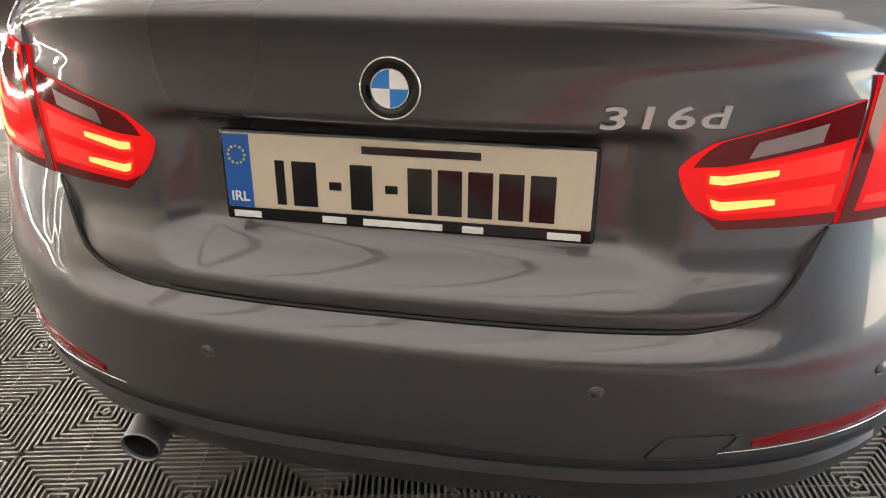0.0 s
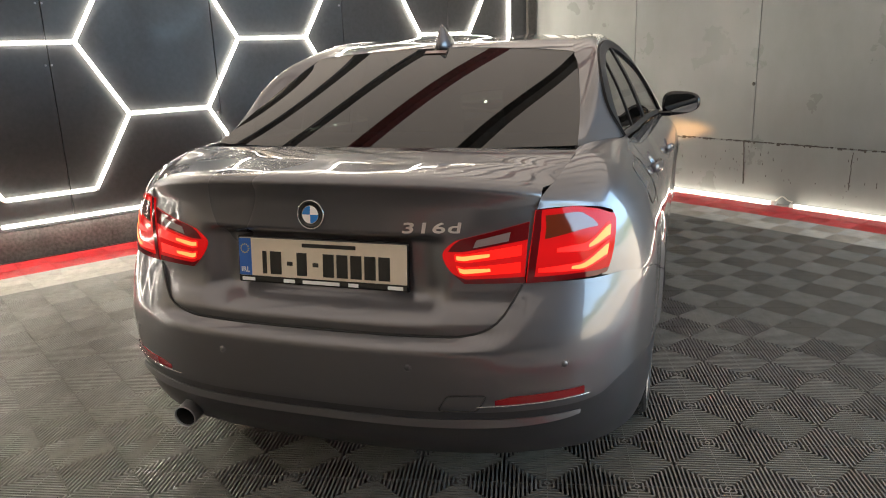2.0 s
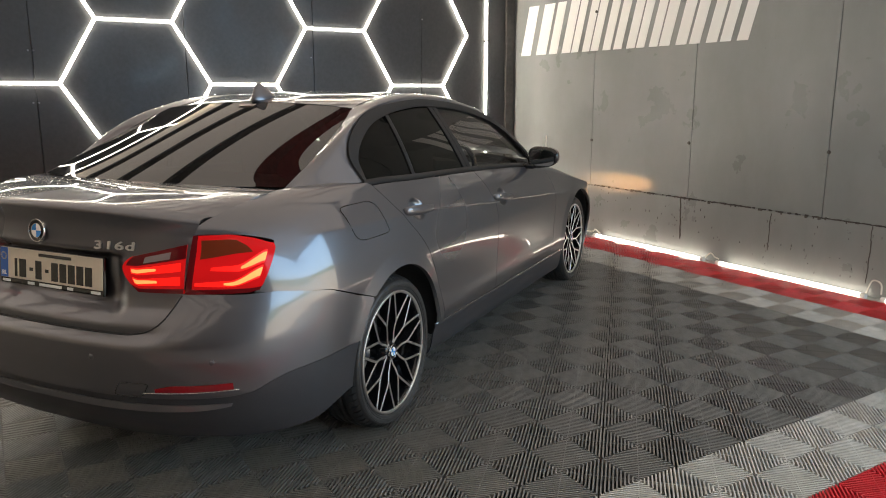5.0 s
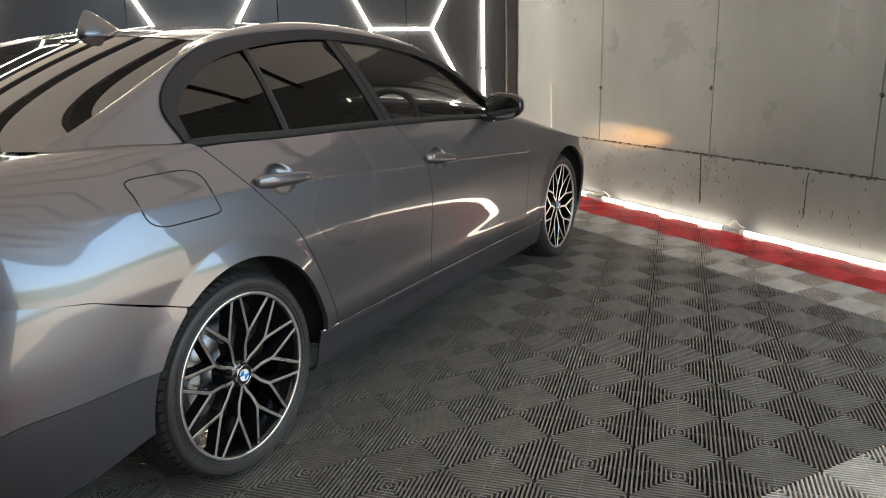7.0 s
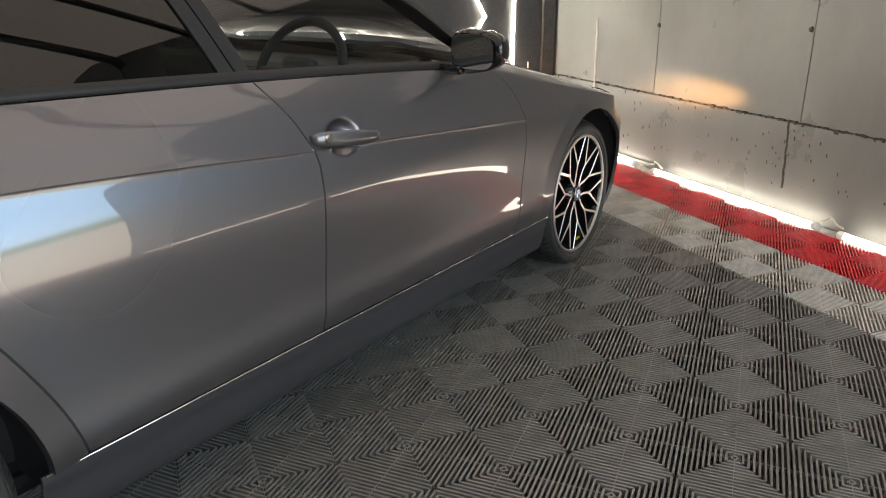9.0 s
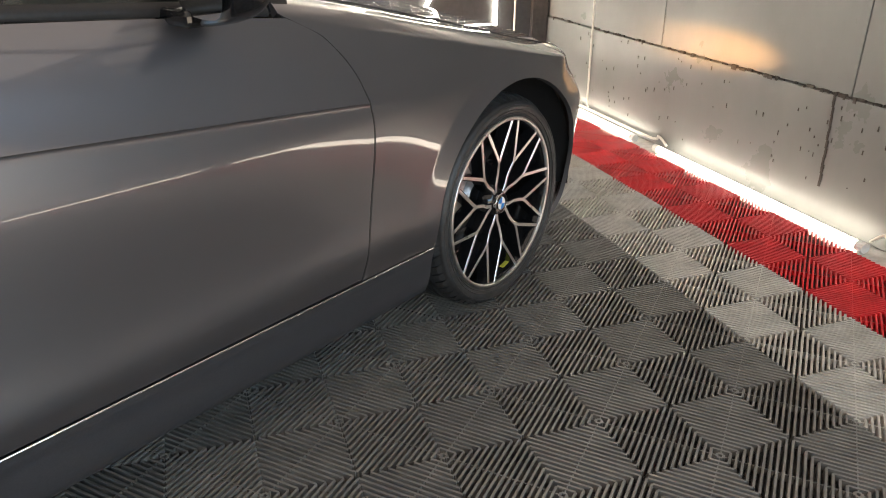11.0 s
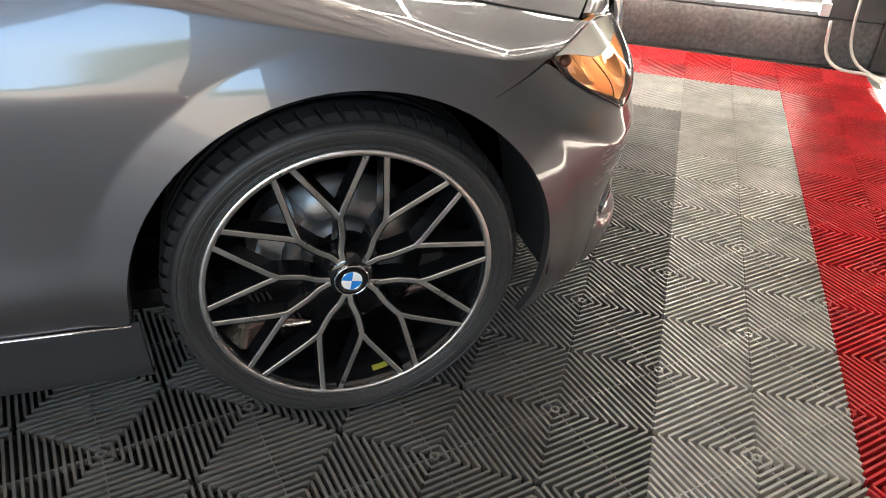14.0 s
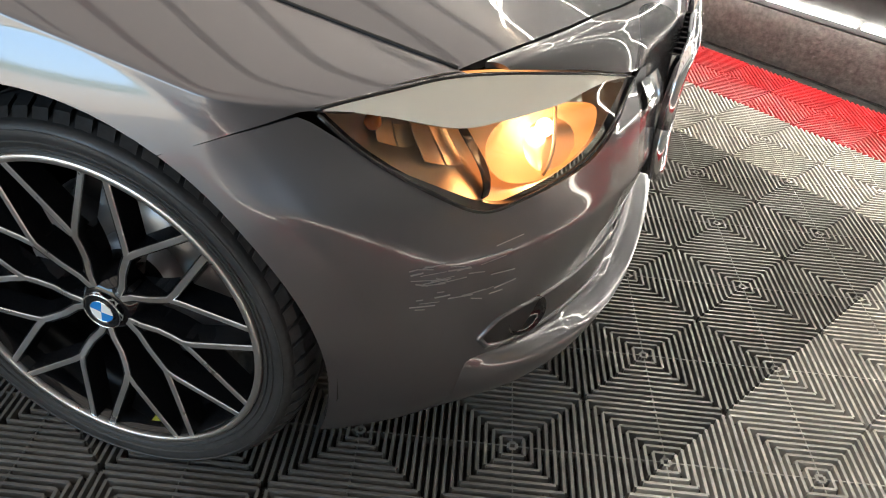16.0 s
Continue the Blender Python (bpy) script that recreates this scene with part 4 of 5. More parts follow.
skin("windscreen", windscreen, 24, 16, GLASS, car, "clear windscreen")
bm = bmesh.new()
bmesh.ops.create_uvsphere(bm, u_segments=18, v_segments=12, radius=1)
for v in bm.verts:
    x, y, z = v.co
    lean = max(z, 0)
    v.co = (0.036 * x * (1 - 0.7 * lean), 0.31 + 0.1 * y * (1 - 0.6 * lean) - 0.05 * lean, 1.378 + 0.082 * max(z, -0.2))
part("roof_fin", bm, PAINT, car, "body-coloured aerial fin", True)

# ---- boot lid ----
lid_w = curve1((0.63, 0.40), (0.645, 0.47), (0.67, 0.515), (0.71, 0.548), (0.76, 0.568), (0.85, 0.583), (0.95, 0.597), (1.03, 0.607))
LID = spline((-0.40, 1.058), (-0.5, 1.062), (-0.6, 1.066), (-0.75, 1.066), (-0.87, 1.06), (-0.945, 1.053), (-0.972, 1.043), (-0.976, 1.03), (-0.966, 1.012), (-0.955, 0.98), (-0.951, 0.94), (-0.950, 0.905), (-0.951, 0.86), (-0.952, 0.8), (-0.954, 0.74), (-0.962, 0.71), (-0.975, 0.69), (-0.985, 0.672), (-0.992, 0.655), (-0.991, 0.632))


def lid_fn(u, v):
    y, z = LID(v)
    s = 2 * u - 1
    if z > 1.03 and y > -0.94:
        y2 = y + 0.142 * step(-0.55, -0.95, y)
        w = float(np.interp(y2, (-0.862, -0.825, -0.72, -0.57, -0.42), (0.603, 0.611, 0.639, 0.650, 0.652)))
    else:
        w = lid_w(z)
    x = s * w
    if z > 1.03 and y > -0.94:
        # the deck: its rear border follows the plan curve of the tail
        back = rear_y(x, 1.03, -0.972) + 0.972
        k = step(-0.55, -0.95, y)
        return np.array((x, y + back * k, z - 0.022 * abs(s) ** 2.5 * (1 - 0.2 * k) * (0.1 + 0.9 * step(-0.45, -0.72, y)) - 0.03 * abs(s) ** 4 * k))
    yy = rear_y(x, min(z, 1.03), y)
    hollow = (1 - step(0.30, 0.385, abs(x))) * step(0.655, 0.725, z) * (1 - step(0.868, 0.9, z))
    drop = 0.03 * abs(s) ** 4 + 0.018 * abs(s) ** 2.5
    k = step(0.9, 1.04, z)
    return np.array((x, yy + 0.042 * hollow, z - drop * k))


lid = skin("boot_lid", lid_fn, 110, 120, PAINT, car, "", 0.012, flip=True)

# ---- rear bumper ----
corner_end = curve1((0.55, -1.034), (0.60, -1.028), (0.65, -1.008), (0.70, -0.982), (0.74, -0.962), (0.77, -0.952), (0.9, -0.948))


def loop(s, z, w=half_width, end=rear_end):
    """The car's outline at the height z: s is 0 at the tail's middle, 1 where the flank begins."""
    a = abs(s)
    if a <= 1:
        c = a * math.pi / 2
        e = end(z)
        if end is rear_end and z > 0.55:
            # the shelf under the lid fades out towards the corners
            e += (corner_end(z) - e) * step(0.20, 0.37, a)
        x, y = w(z) * math.sin(c) ** (2 / REAR_N), REAR_Y - (REAR_Y - e) * max(math.cos(c), 0) ** (2 / REAR_N)
    else:
        x, y = w(z), REAR_Y + (a - 1)
    return np.array((math.copysign(x, s), y, z))


def s_at_y(y, z):
    if y >= REAR_Y:
        return 1 + y - REAR_Y
    d = (REAR_Y - y) / (REAR_Y - rear_end(z))
    return math.acos(min(d, 1) ** (REAR_N / 2)) / (math.pi / 2)


def s_at_x(x, z):
    return math.asin(min(abs(x) / half_width(z), 1) ** (REAR_N / 2)) / (math.pi / 2)


def arch_y(z):
    return -math.sqrt(max(ARCH_R ** 2 - (z - ARCH_Z) ** 2, 0.01))


top_by_x = curve1((0.0, 0.626), (0.395, 0.626), (0.45, 0.634), (0.5, 0.656), (0.54, 0.702), (0.565, 0.755), (0.58, 0.763), (0.75, 0.757))


def bumper_top(u):
    """Height of the upper border by the share of the way from the middle to the wheel arch."""
    p = loop(u * s_at_y(-0.235, 0.62), 0.68)
    if p[0] < 0.735:
        return top_by_x(p[0])
    return float(np.interp(p[1], (-0.72, -0.5, -0.35, -0.22), (0.757, 0.722, 0.671, 0.627)))


split_u = curve1((0.0, 0.423), (0.5, 0.423), (0.6, 0.430), (0.68, 0.460), (0.76, 0.478), (1.0, 0.487))


def bumper(u, v, lo, hi):
    s = 2 * u - 1
    a = abs(s)
    z0, z1 = lo(a), hi(a)
    z = z0 + (z1 - z0) * v
    end = s_at_y(arch_y(min(z, 0.62)), z)
    return loop(math.copysign(a * end, s), z)


def upper_bumper(u, v):
    p = bumper(u, v, lambda a: split_u(a) + 0.001, bumper_top)
    return flare(p)


lid_line = []
for x in np.linspace(-0.567, 0.567, 60):
    z = top_by_x(abs(x)) + 0.002
    lid_line.append((x, loop(math.copysign(s_at_x(x, z), x), z)[1] + 0.001, z))
part("lid_gap", tube(lid_line, 0.0034, 6), DARK, car, "dark shut line under the boot lid", True)
skin("rear_bumper", upper_bumper, 150, 30, PAINT, car, "", 0.014)
low_edge = curve1((0.0, 0.262), (0.4, 0.262), (0.6, 0.252), (0.8, 0.252), (1.0, 0.31))
skin("lower_bumper", lambda u, v: bumper(u, v, low_edge, lambda a: split_u(a) - 0.001) + np.array((0, 0.004, 0)), 90, 14, LOWER, car, "charcoal lower bumper", 0.012)


def strip(u, v):
    s = (2 * u - 1)
    a = abs(s) * 0.54
    z = 0.400 - 0.024 * v * (1 - 0.6 * abs(s) ** 6)
    end = s_at_y(arch_y(z), z)
    return loop(math.copysign(a * end, s), z) + np.array((0, -0.002 - 0.008 * v, 0))


skin("bumper_strip", strip, 90, 4, PAINT, car, "slim metallic strip along the lower bumper", 0.006, flip=True)
for side in (-1, 1):
    def reflector(u, v, g=0.0):
        x = 0.475 + 0.255 * u
        zc = 0.447 + 0.004 * u
        z = zc + (0.004 + 0.018 * min(1, u * 3 + 0.05) + g) * v - g / 2
        return np.array((x, rear_y(x, z) - 0.004, z))
    rf = skin("rear_reflector", lambda u, v: reflector(0.14 + 0.86 * u, v), 24, 4, RED_DULL, car, "long red reflector", 0.004, side < 0)
    pts = [reflector(u, 0.0) + np.array((0, -0.002, -0.002)) for u in np.linspace(-0.05, 1.05, 24)]
    part("reflector_edge", tube([(p[0] * side, p[1], p[2]) for p in pts], 0.0011, 6), CHROME, rf, "bright edge under the reflector", True)
for x, z in ((-0.285, 0.553), (0.285, 0.553), (-0.682, 0.548), (0.682, 0.548)):
    y = rear_y(x, z)
    ang = math.degrees(math.atan2(rear_y(x + 0.02, z) - rear_y(x - 0.02, z), 0.04))
    bm = lathe([(0.0005, -0.0012), (0.0085, -0.0012), (0.0095, 0.0006), (0.0105, -0.001), (0.0112, -0.001), (0.0112, 0.006)], 20, "y")
    part("parking_sensor", bm, PAINT, car, "round parking sensor", True, pose(x, y, z, 0, 0, ang))
pts = []
for a in np.linspace(0, 2 * math.pi, 60):
    c, s = math.cos(a), math.sin(a)
    dx, dz = 0.052 * math.copysign(abs(c) ** 0.3, c), 0.024 * math.copysign(abs(s) ** 0.3, s)
    x, z = 0.425 + dx + 0.6 * dz, 0.452 + dz
    pts.append((x, rear_y(x, z) - 0.0003, z))
part("tow_cover_gap", tube(pts, 0.0016, 6), GLOSS, car, "thin shut line of the towing eye cover", True)
# tail pipe
bm = lathe([(0.036, 0.14), (0.036, 0.0), (0.0365, -0.004), (0.033, -0.004), (0.0325, 0.0), (0.03, 0.135)], 28, "y")
pipe = part("exhaust_pipe", bm, DULL, car, "single metal tail pipe", True, pose(-0.478, -0.985, 0.292, 6, 0, 4))
# the dark of the hole is put into this lining's black colour
part("pipe_inside", lathe([(0.0322, 0.004), (0.031, 0.08), (0.001, 0.081)], 28, "y"), DARK, pipe, "black inside of the tail pipe, its shade in the colour", True)

# ---- number plate, roundel and model sign ----
holder = part("plate_holder", box((-0.266, -0.008, -0.068), (0.266, 0.006, 0.068), 0.006), GLOSS, car, "black number plate surround", m=pose(0, -0.918, 0.797, -6))
plate = part("number_plate", box((-0.26, -0.0105, -0.0475), (0.26, -0.004, 0.0635), 0.003), PLATE, holder, "white number plate with plain dark bars")
part("country_band", box((-0.2585, -0.0118, -0.046), (-0.219, -0.009, 0.062), 0.001), FLAG, plate)
bm = bmesh.new()
for k in range(12):
    a = k * math.pi / 6
    bmesh.ops.create_cone(bm, cap_ends=True, segments=5, radius1=0.0022, radius2=0.0018, depth=0.0012, matrix=pose(-0.239 + 0.0125 * math.sin(a), -0.0122, 0.032 + 0.0125 * math.cos(a), 90))
part("star_ring", bm, YELLOW, plate)


def lettering(text, size, m, material, parent, name="lettering", depth=0.001, spread=1.0, shear=0.0):
    cu = bpy.data.curves.new(name, "FONT")
    cu.body, cu.size, cu.extrude, cu.align_x, cu.align_y, cu.space_character, cu.shear = text, size, depth, "CENTER", "CENTER", spread, shear
    cu.offset = size * 0.014
    tmp = bpy.data.objects.new(name, cu)
    me = bpy.data.meshes.new_from_object(tmp)
    bpy.data.objects.remove(tmp)
    me.materials.clear()
    me.materials.append(material)
    ob = new(name, me)
    ob.parent = parent
    ob.matrix_local = m
    return ob


lettering("IRL", 0.021, pose(-0.2388, -0.0122, -0.03, 90), WHITE, plate, "country_letters", 0.0005)
for x, w in ((-0.176, 0.014), (-0.14, 0.036), (-0.095, 0.018), (-0.057, 0.032), (-0.014, 0.018), (0.026, 0.034), (0.068, 0.034), (0.11, 0.034), (0.152, 0.034), (0.194, 0.034)):
    h = 0.006 if w == 0.018 else 0.033
    part("dark_bar", box((x - w / 2, -0.0118, -0.006 - h), (x + w / 2, -0.0098, -0.006 + h), 0.0008), GLOSS, plate)
part("small_bar", box((-0.055, -0.0118, 0.043), (0.11, -0.0098, 0.054), 0.0008), GLOSS, plate)
for x, w in ((-0.232, 0.042), (-0.1, 0.036), (0.0, 0.115), (0.1, 0.03), (0.225, 0.045)):
    part("white_bar", box((x - w / 2, -0.0092, -0.0625), (x + w / 2, -0.007, -0.0525), 0.0008), WHITE, holder)


def roundel(parent, m, r):
    """Chrome ring, black band and four blue and white quarters."""
    ring = part("roundel", lathe([(r * 1.0, 0.004), (r * 1.0, -0.003), (r * 0.95, -0.005), (r * 0.93, -0.003), (r * 0.93, 0.0)], 40, "y"), CHROME, parent, "round blue and white badge", True, m)
    part("band", lathe([(r * 0.94, -0.0025), (r * 0.62, -0.004), (r * 0.6, 0.0)], 40, "y"), GLOSS, ring, smooth=True)
    part("inner_ring", lathe([(r * 0.63, -0.003), (r * 0.61, -0.005), (r * 0.58, -0.003)], 40, "y"), CHROME, ring, smooth=True)
    for k in range(4):
        bm = bmesh.new()
        c = bm.verts.new((0, -0.0045, 0))
        arc = [bm.verts.new((r * 0.595 * math.cos(a), -0.0038, r * 0.595 * math.sin(a))) for a in np.linspace(k * math.pi / 2, (k + 1) * math.pi / 2, 10)]
        for a, b in zip(arc, arc[1:]):
            bm.faces.new((c, b, a))
        part("quarter", bm, WHITE if k % 2 == 0 else BLUE, ring)
    return ring


roundel(lid, pose(0, -0.958, 0.945, -6), 0.040)
sgn = lettering("316d", 0.039, pose(0.334, rear_y(0.334, 0.917, -0.951) - 0.001, 0.914, 88, 0, 10) @ Matrix.Diagonal((1.9, 1, 1, 1)), BADGE, lid, "model_sign", 0.0025, 1.1, 0.1)

# ---- tail lamps ----
def tail_point(x, z, out=0.004):
    return np.array((x, rear_y(x, z, -0.95) - out, z))


for side in (-1, 1):
    mir = side < 0
    split_x = lambda z: 0.572 + 0.10 * (z - 0.75)
    in_x = curve1((0.765, 0.42), (0.775, 0.39), (0.80, 0.370), (0.83, 0.364), (0.86, 0.378), (0.872, 0.40))
    top_z = lambda x: 0.872 + (x - 0.36) * 0.24
    bot_z = lambda x: 0.765 + 0.03 * max(0, 0.42 - x) / 0.05

    def inner_lamp(u, v, out=0.004):
        z = 0.765 + 0.107 * v
        x0 = in_x(z)
        x = x0 + (split_x(z) - 0.002 - x0) * u
        zz = bot_z(x) + (top_z(x) - bot_z(x)) * v
        return tail_point(x, zz, out)
    lamp = skin("inner_tail_lamp", inner_lamp, 24, 14, RED_LENS, lid, "lit red inner tail lamp", 0.012, mir)
    skin("dark_lens", lambda u, v: inner_lamp(0.06 + 0.94 * u, 0.72 + 0.28 * v, 0.0055), 16, 4, RED_DARK, lamp, "dark red upper lens", 0.002, mir)
    skin("lens_border", lambda u, v: inner_lamp(u, 0.10 * v, 0.0052), 16, 2, RED_DARK, lamp, "dark red lower border", 0.001, mir)
    skin("reverse_lens", lambda u, v: inner_lamp(0.36 + 0.42 * u, 0.765 + 0.15 * v, 0.0075), 10, 3, CLEAR_RED, lamp, "clear reversing lens", 0.001, mir)
    for v0 in (0.21, 0.5):
        skin("red_bar", lambda u, v: inner_lamp(0.15 + 0.79 * u, v0 - 0.03 + 0.18 * v, 0.0055), 16, 3, HOT_RED, lamp, "red glow along the light bar", 0.001, mir)
        skin("light_bar", lambda u, v: inner_lamp(0.17 + 0.40 * u, v0 + 0.012 + 0.10 * v * (1 - 0.45 * u * u) + 0.02 * u, 0.0068), 14, 3, LAMP_BAR, lamp, "glowing light bar", 0.0008, mir)

    # outer lamp on the flank, round the corner
    def outer_lamp(u, v, out=0.004):
        z0 = 0.763 + 0.005 * step(0.85, 1.0, u)
        z1 = 0.953 - 0.020 * step(0.45, 1.0, u) - 0.018 * step(0.85, 1.0, u)
        z = z0 + (z1 - z0) * v
        s0 = s_at_x(split_x(z) + 0.002, z)
        y_end = float(np.interp(z, (0.763, 0.785, 0.90, 0.915, 0.935), (-0.748, -0.733, -0.668, -0.668, -0.69)))
        d = (REAR_Y - y_end) / (REAR_Y + 0.95)
        s1 = math.acos(min(d, 1) ** (REAR_N / 2)) / (math.pi / 2)
        p = loop(s0 + (s1 - s0) * u, z, end=lambda q: -0.95)
        n = np.array((p[0] * 0.6, p[1] - REAR_Y, 0))
        return p + out * n / np.linalg.norm(n)
    lamp = skin("outer_tail_lamp", outer_lamp, 30, 20, RED_LENS, car, "lit red outer tail lamp round the corner", 0.012, mir)
    skin("lens_border", lambda u, v: outer_lamp(0.07 * u, v, 0.0052), 2, 12, RED_DARK, lamp, "dark red inner border", 0.001, mir)
    skin("lower_border", lambda u, v: outer_lamp(u, 0.08 * v, 0.0052), 16, 2, RED_DARK, lamp, "dark red lower border", 0.001, mir)
    skin("indicator_lens", lambda u, v: outer_lamp(0.12 + (0.60 - 0.12 * v) * u, 0.60 + 0.12 * u * (1 - v) + 0.32 * v, 0.0055), 12, 6, AMBER_DARK, lamp, "dark amber indicator lens", 0.001, mir)
    for u0, v0, rise in ((0.30, 0.17, 0.24), (0.46, 0.43, 0.27)):
        def hook(u, v, wide, u_from, lift=0.0):
            a = u_from + (0.90 - u_from) * u
            b = v0 + rise * step(0.55, 0.98, a) + wide * (v - 0.5) * (0.7 + 0.9 * step(0.5, 0.9, a)) * (1 - 0.5 * (1 - u) ** 3)
            return outer_lamp(a, b, 0.0055 + lift)
        skin("red_bar", lambda u, v: hook(u, v, 0.15, u0 - 0.2), 20, 4, HOT_RED, lamp, "red glow along the light bar", 0.001, mir)
        skin("light_bar", lambda u, v: hook(u, v, 0.10, u0 + 0.16, 0.0013), 20, 4, LAMP_BAR, lamp, "glowing hooked light bar", 0.0008, mir)

# ---- bonnet, nose, front bumper ----
bonnet_edge = by_y(spline((0.731, 2.03, 0.985), (0.718, 2.3, 0.94), (0.706, 2.6, 0.878), (0.696, 2.9, 0.812), (0.686, 3.1, 0.766), (0.686, 3.29, 0.724)), 2.0)
bonnet_mid = curve1((2.0, 1.02), (2.4, 0.975), (2.8, 0.91), (3.2, 0.815), (3.45, 0.742), (3.58, 0.69))


def bonnet_fn(u, v):
    s = 2 * u - 1
    e = bonnet_edge(2.03 + (3.285 - 2.03) * v)
    front = 0.22 * (1 - abs(s) ** 2.2)
    y = e[1] + front * v ** 2
    zm = bonnet_mid(y)
    z = e[2] + (zm - e[2]) * (1 - abs(s) ** 2.4) * (1 - 0.25 * v)
    ridge = 0.010 * math.exp(-((abs(s) - 0.62) / 0.09) ** 2) * (1 - v * 0.6)
    return np.array((s * (e[0] - 0.004 - 0.03 * v ** 8 * 0), y, z + ridge))


skin("bonnet", bonnet_fn, 50, 40, PAINT, car, "", 0.015)


def front_loop(s, z, out=0.0):
    a = abs(s)
    if a <= 1:
        c = a * math.pi / 2
        x, y = half_width(z) * math.sin(c) ** (2 / front_n(z)), FRONT_Y + (front_end(z) - FRONT_Y) * max(math.cos(c), 0) ** (2 / front_n(z))
    else:
        x, y = half_width(z), FRONT_Y - (a - 1)
    n = np.array((x * 0.7, max(y - FRONT_Y, 0) + 0.02, 0.0))
    n = n / np.linalg.norm(n)
    return np.array((math.copysign(x + out * n[0], s), y + out * n[1], z))


def fs_at_y(y, z):
    if y <= FRONT_Y:
        return 1 + FRONT_Y - y
    d = (y - FRONT_Y) / (front_end(z) - FRONT_Y)
    return math.acos(min(d, 1) ** (front_n(z) / 2)) / (math.pi / 2)


def fs_at_x(x, z):
    return math.asin(min(x / half_width(z), 1) ** (front_n(z) / 2)) / (math.pi / 2)


def front_arch_y(z):
    return WHEELBASE + math.sqrt(max(ARCH_R ** 2 - (z - ARCH_Z) ** 2, 0.01))


# upper border of the bumper by the distance from the middle
nose_top = curve1((0.0, 0.67), (0.36, 0.664), (0.43, 0.653), (0.51, 0.63), (0.59, 0.605), (0.642, 0.592), (0.70, 0.586), (0.757, 0.583), (0.9, 0.583))


edge_z = curve1((3.0, 0.64), (3.154, 0.612), (3.237, 0.582), (3.308, 0.538), (3.33, 0.524), (3.40, 0.526), (3.478, 0.513), (3.58, 0.50))


def bumper_out(y, z):
    """How far the bumper's folded edge stands out: a lean above it, an upright face below."""
    d = z - edge_z(y)
    return 0.013 * step(3.02, 3.2, y) * math.exp(-math.sqrt(d * d + 0.003 ** 2) / (0.045 if d > 0 else 0.10))


def front_bumper(u, v):
    s = 2 * u - 1
    a = abs(s)
    q = front_loop(a * fs_at_y(3.0, 0.66), 0.64)
    hi = nose_top(q[0]) if q[1] > 3.36 else float(np.interp(q[1], (2.95, 3.0, 3.09, 3.155, 3.213, 3.254, 3.294, 3.331, 3.37), (0.648, 0.657, 0.6925, 0.713, 0.672, 0.641, 0.613, 0.589, 0.583)))
    for _ in range(5):
        q = front_loop(a * fs_at_y(3.0, 0.66), hi)
        hi = 0.5 * hi + 0.5 * (nose_top(q[0]) if q[1] > 3.36 else float(np.interp(q[1], (2.95, 3.0, 3.09, 3.155, 3.213, 3.254, 3.294, 3.331, 3.37), (0.648, 0.657, 0.6925, 0.713, 0.672, 0.641, 0.613, 0.589, 0.583))))
    z = 0.186 + (hi - 0.186) * v
    end = fs_at_y(front_arch_y(min(max(z, ARCH_Z - 0.2), 0.66)), z)
    y = front_loop(a * end, z)[1]
    return flare(front_loop(math.copysign(a * end, s), z, bumper_out(y, z) * (1 - step(0.8, 1.0, v))))


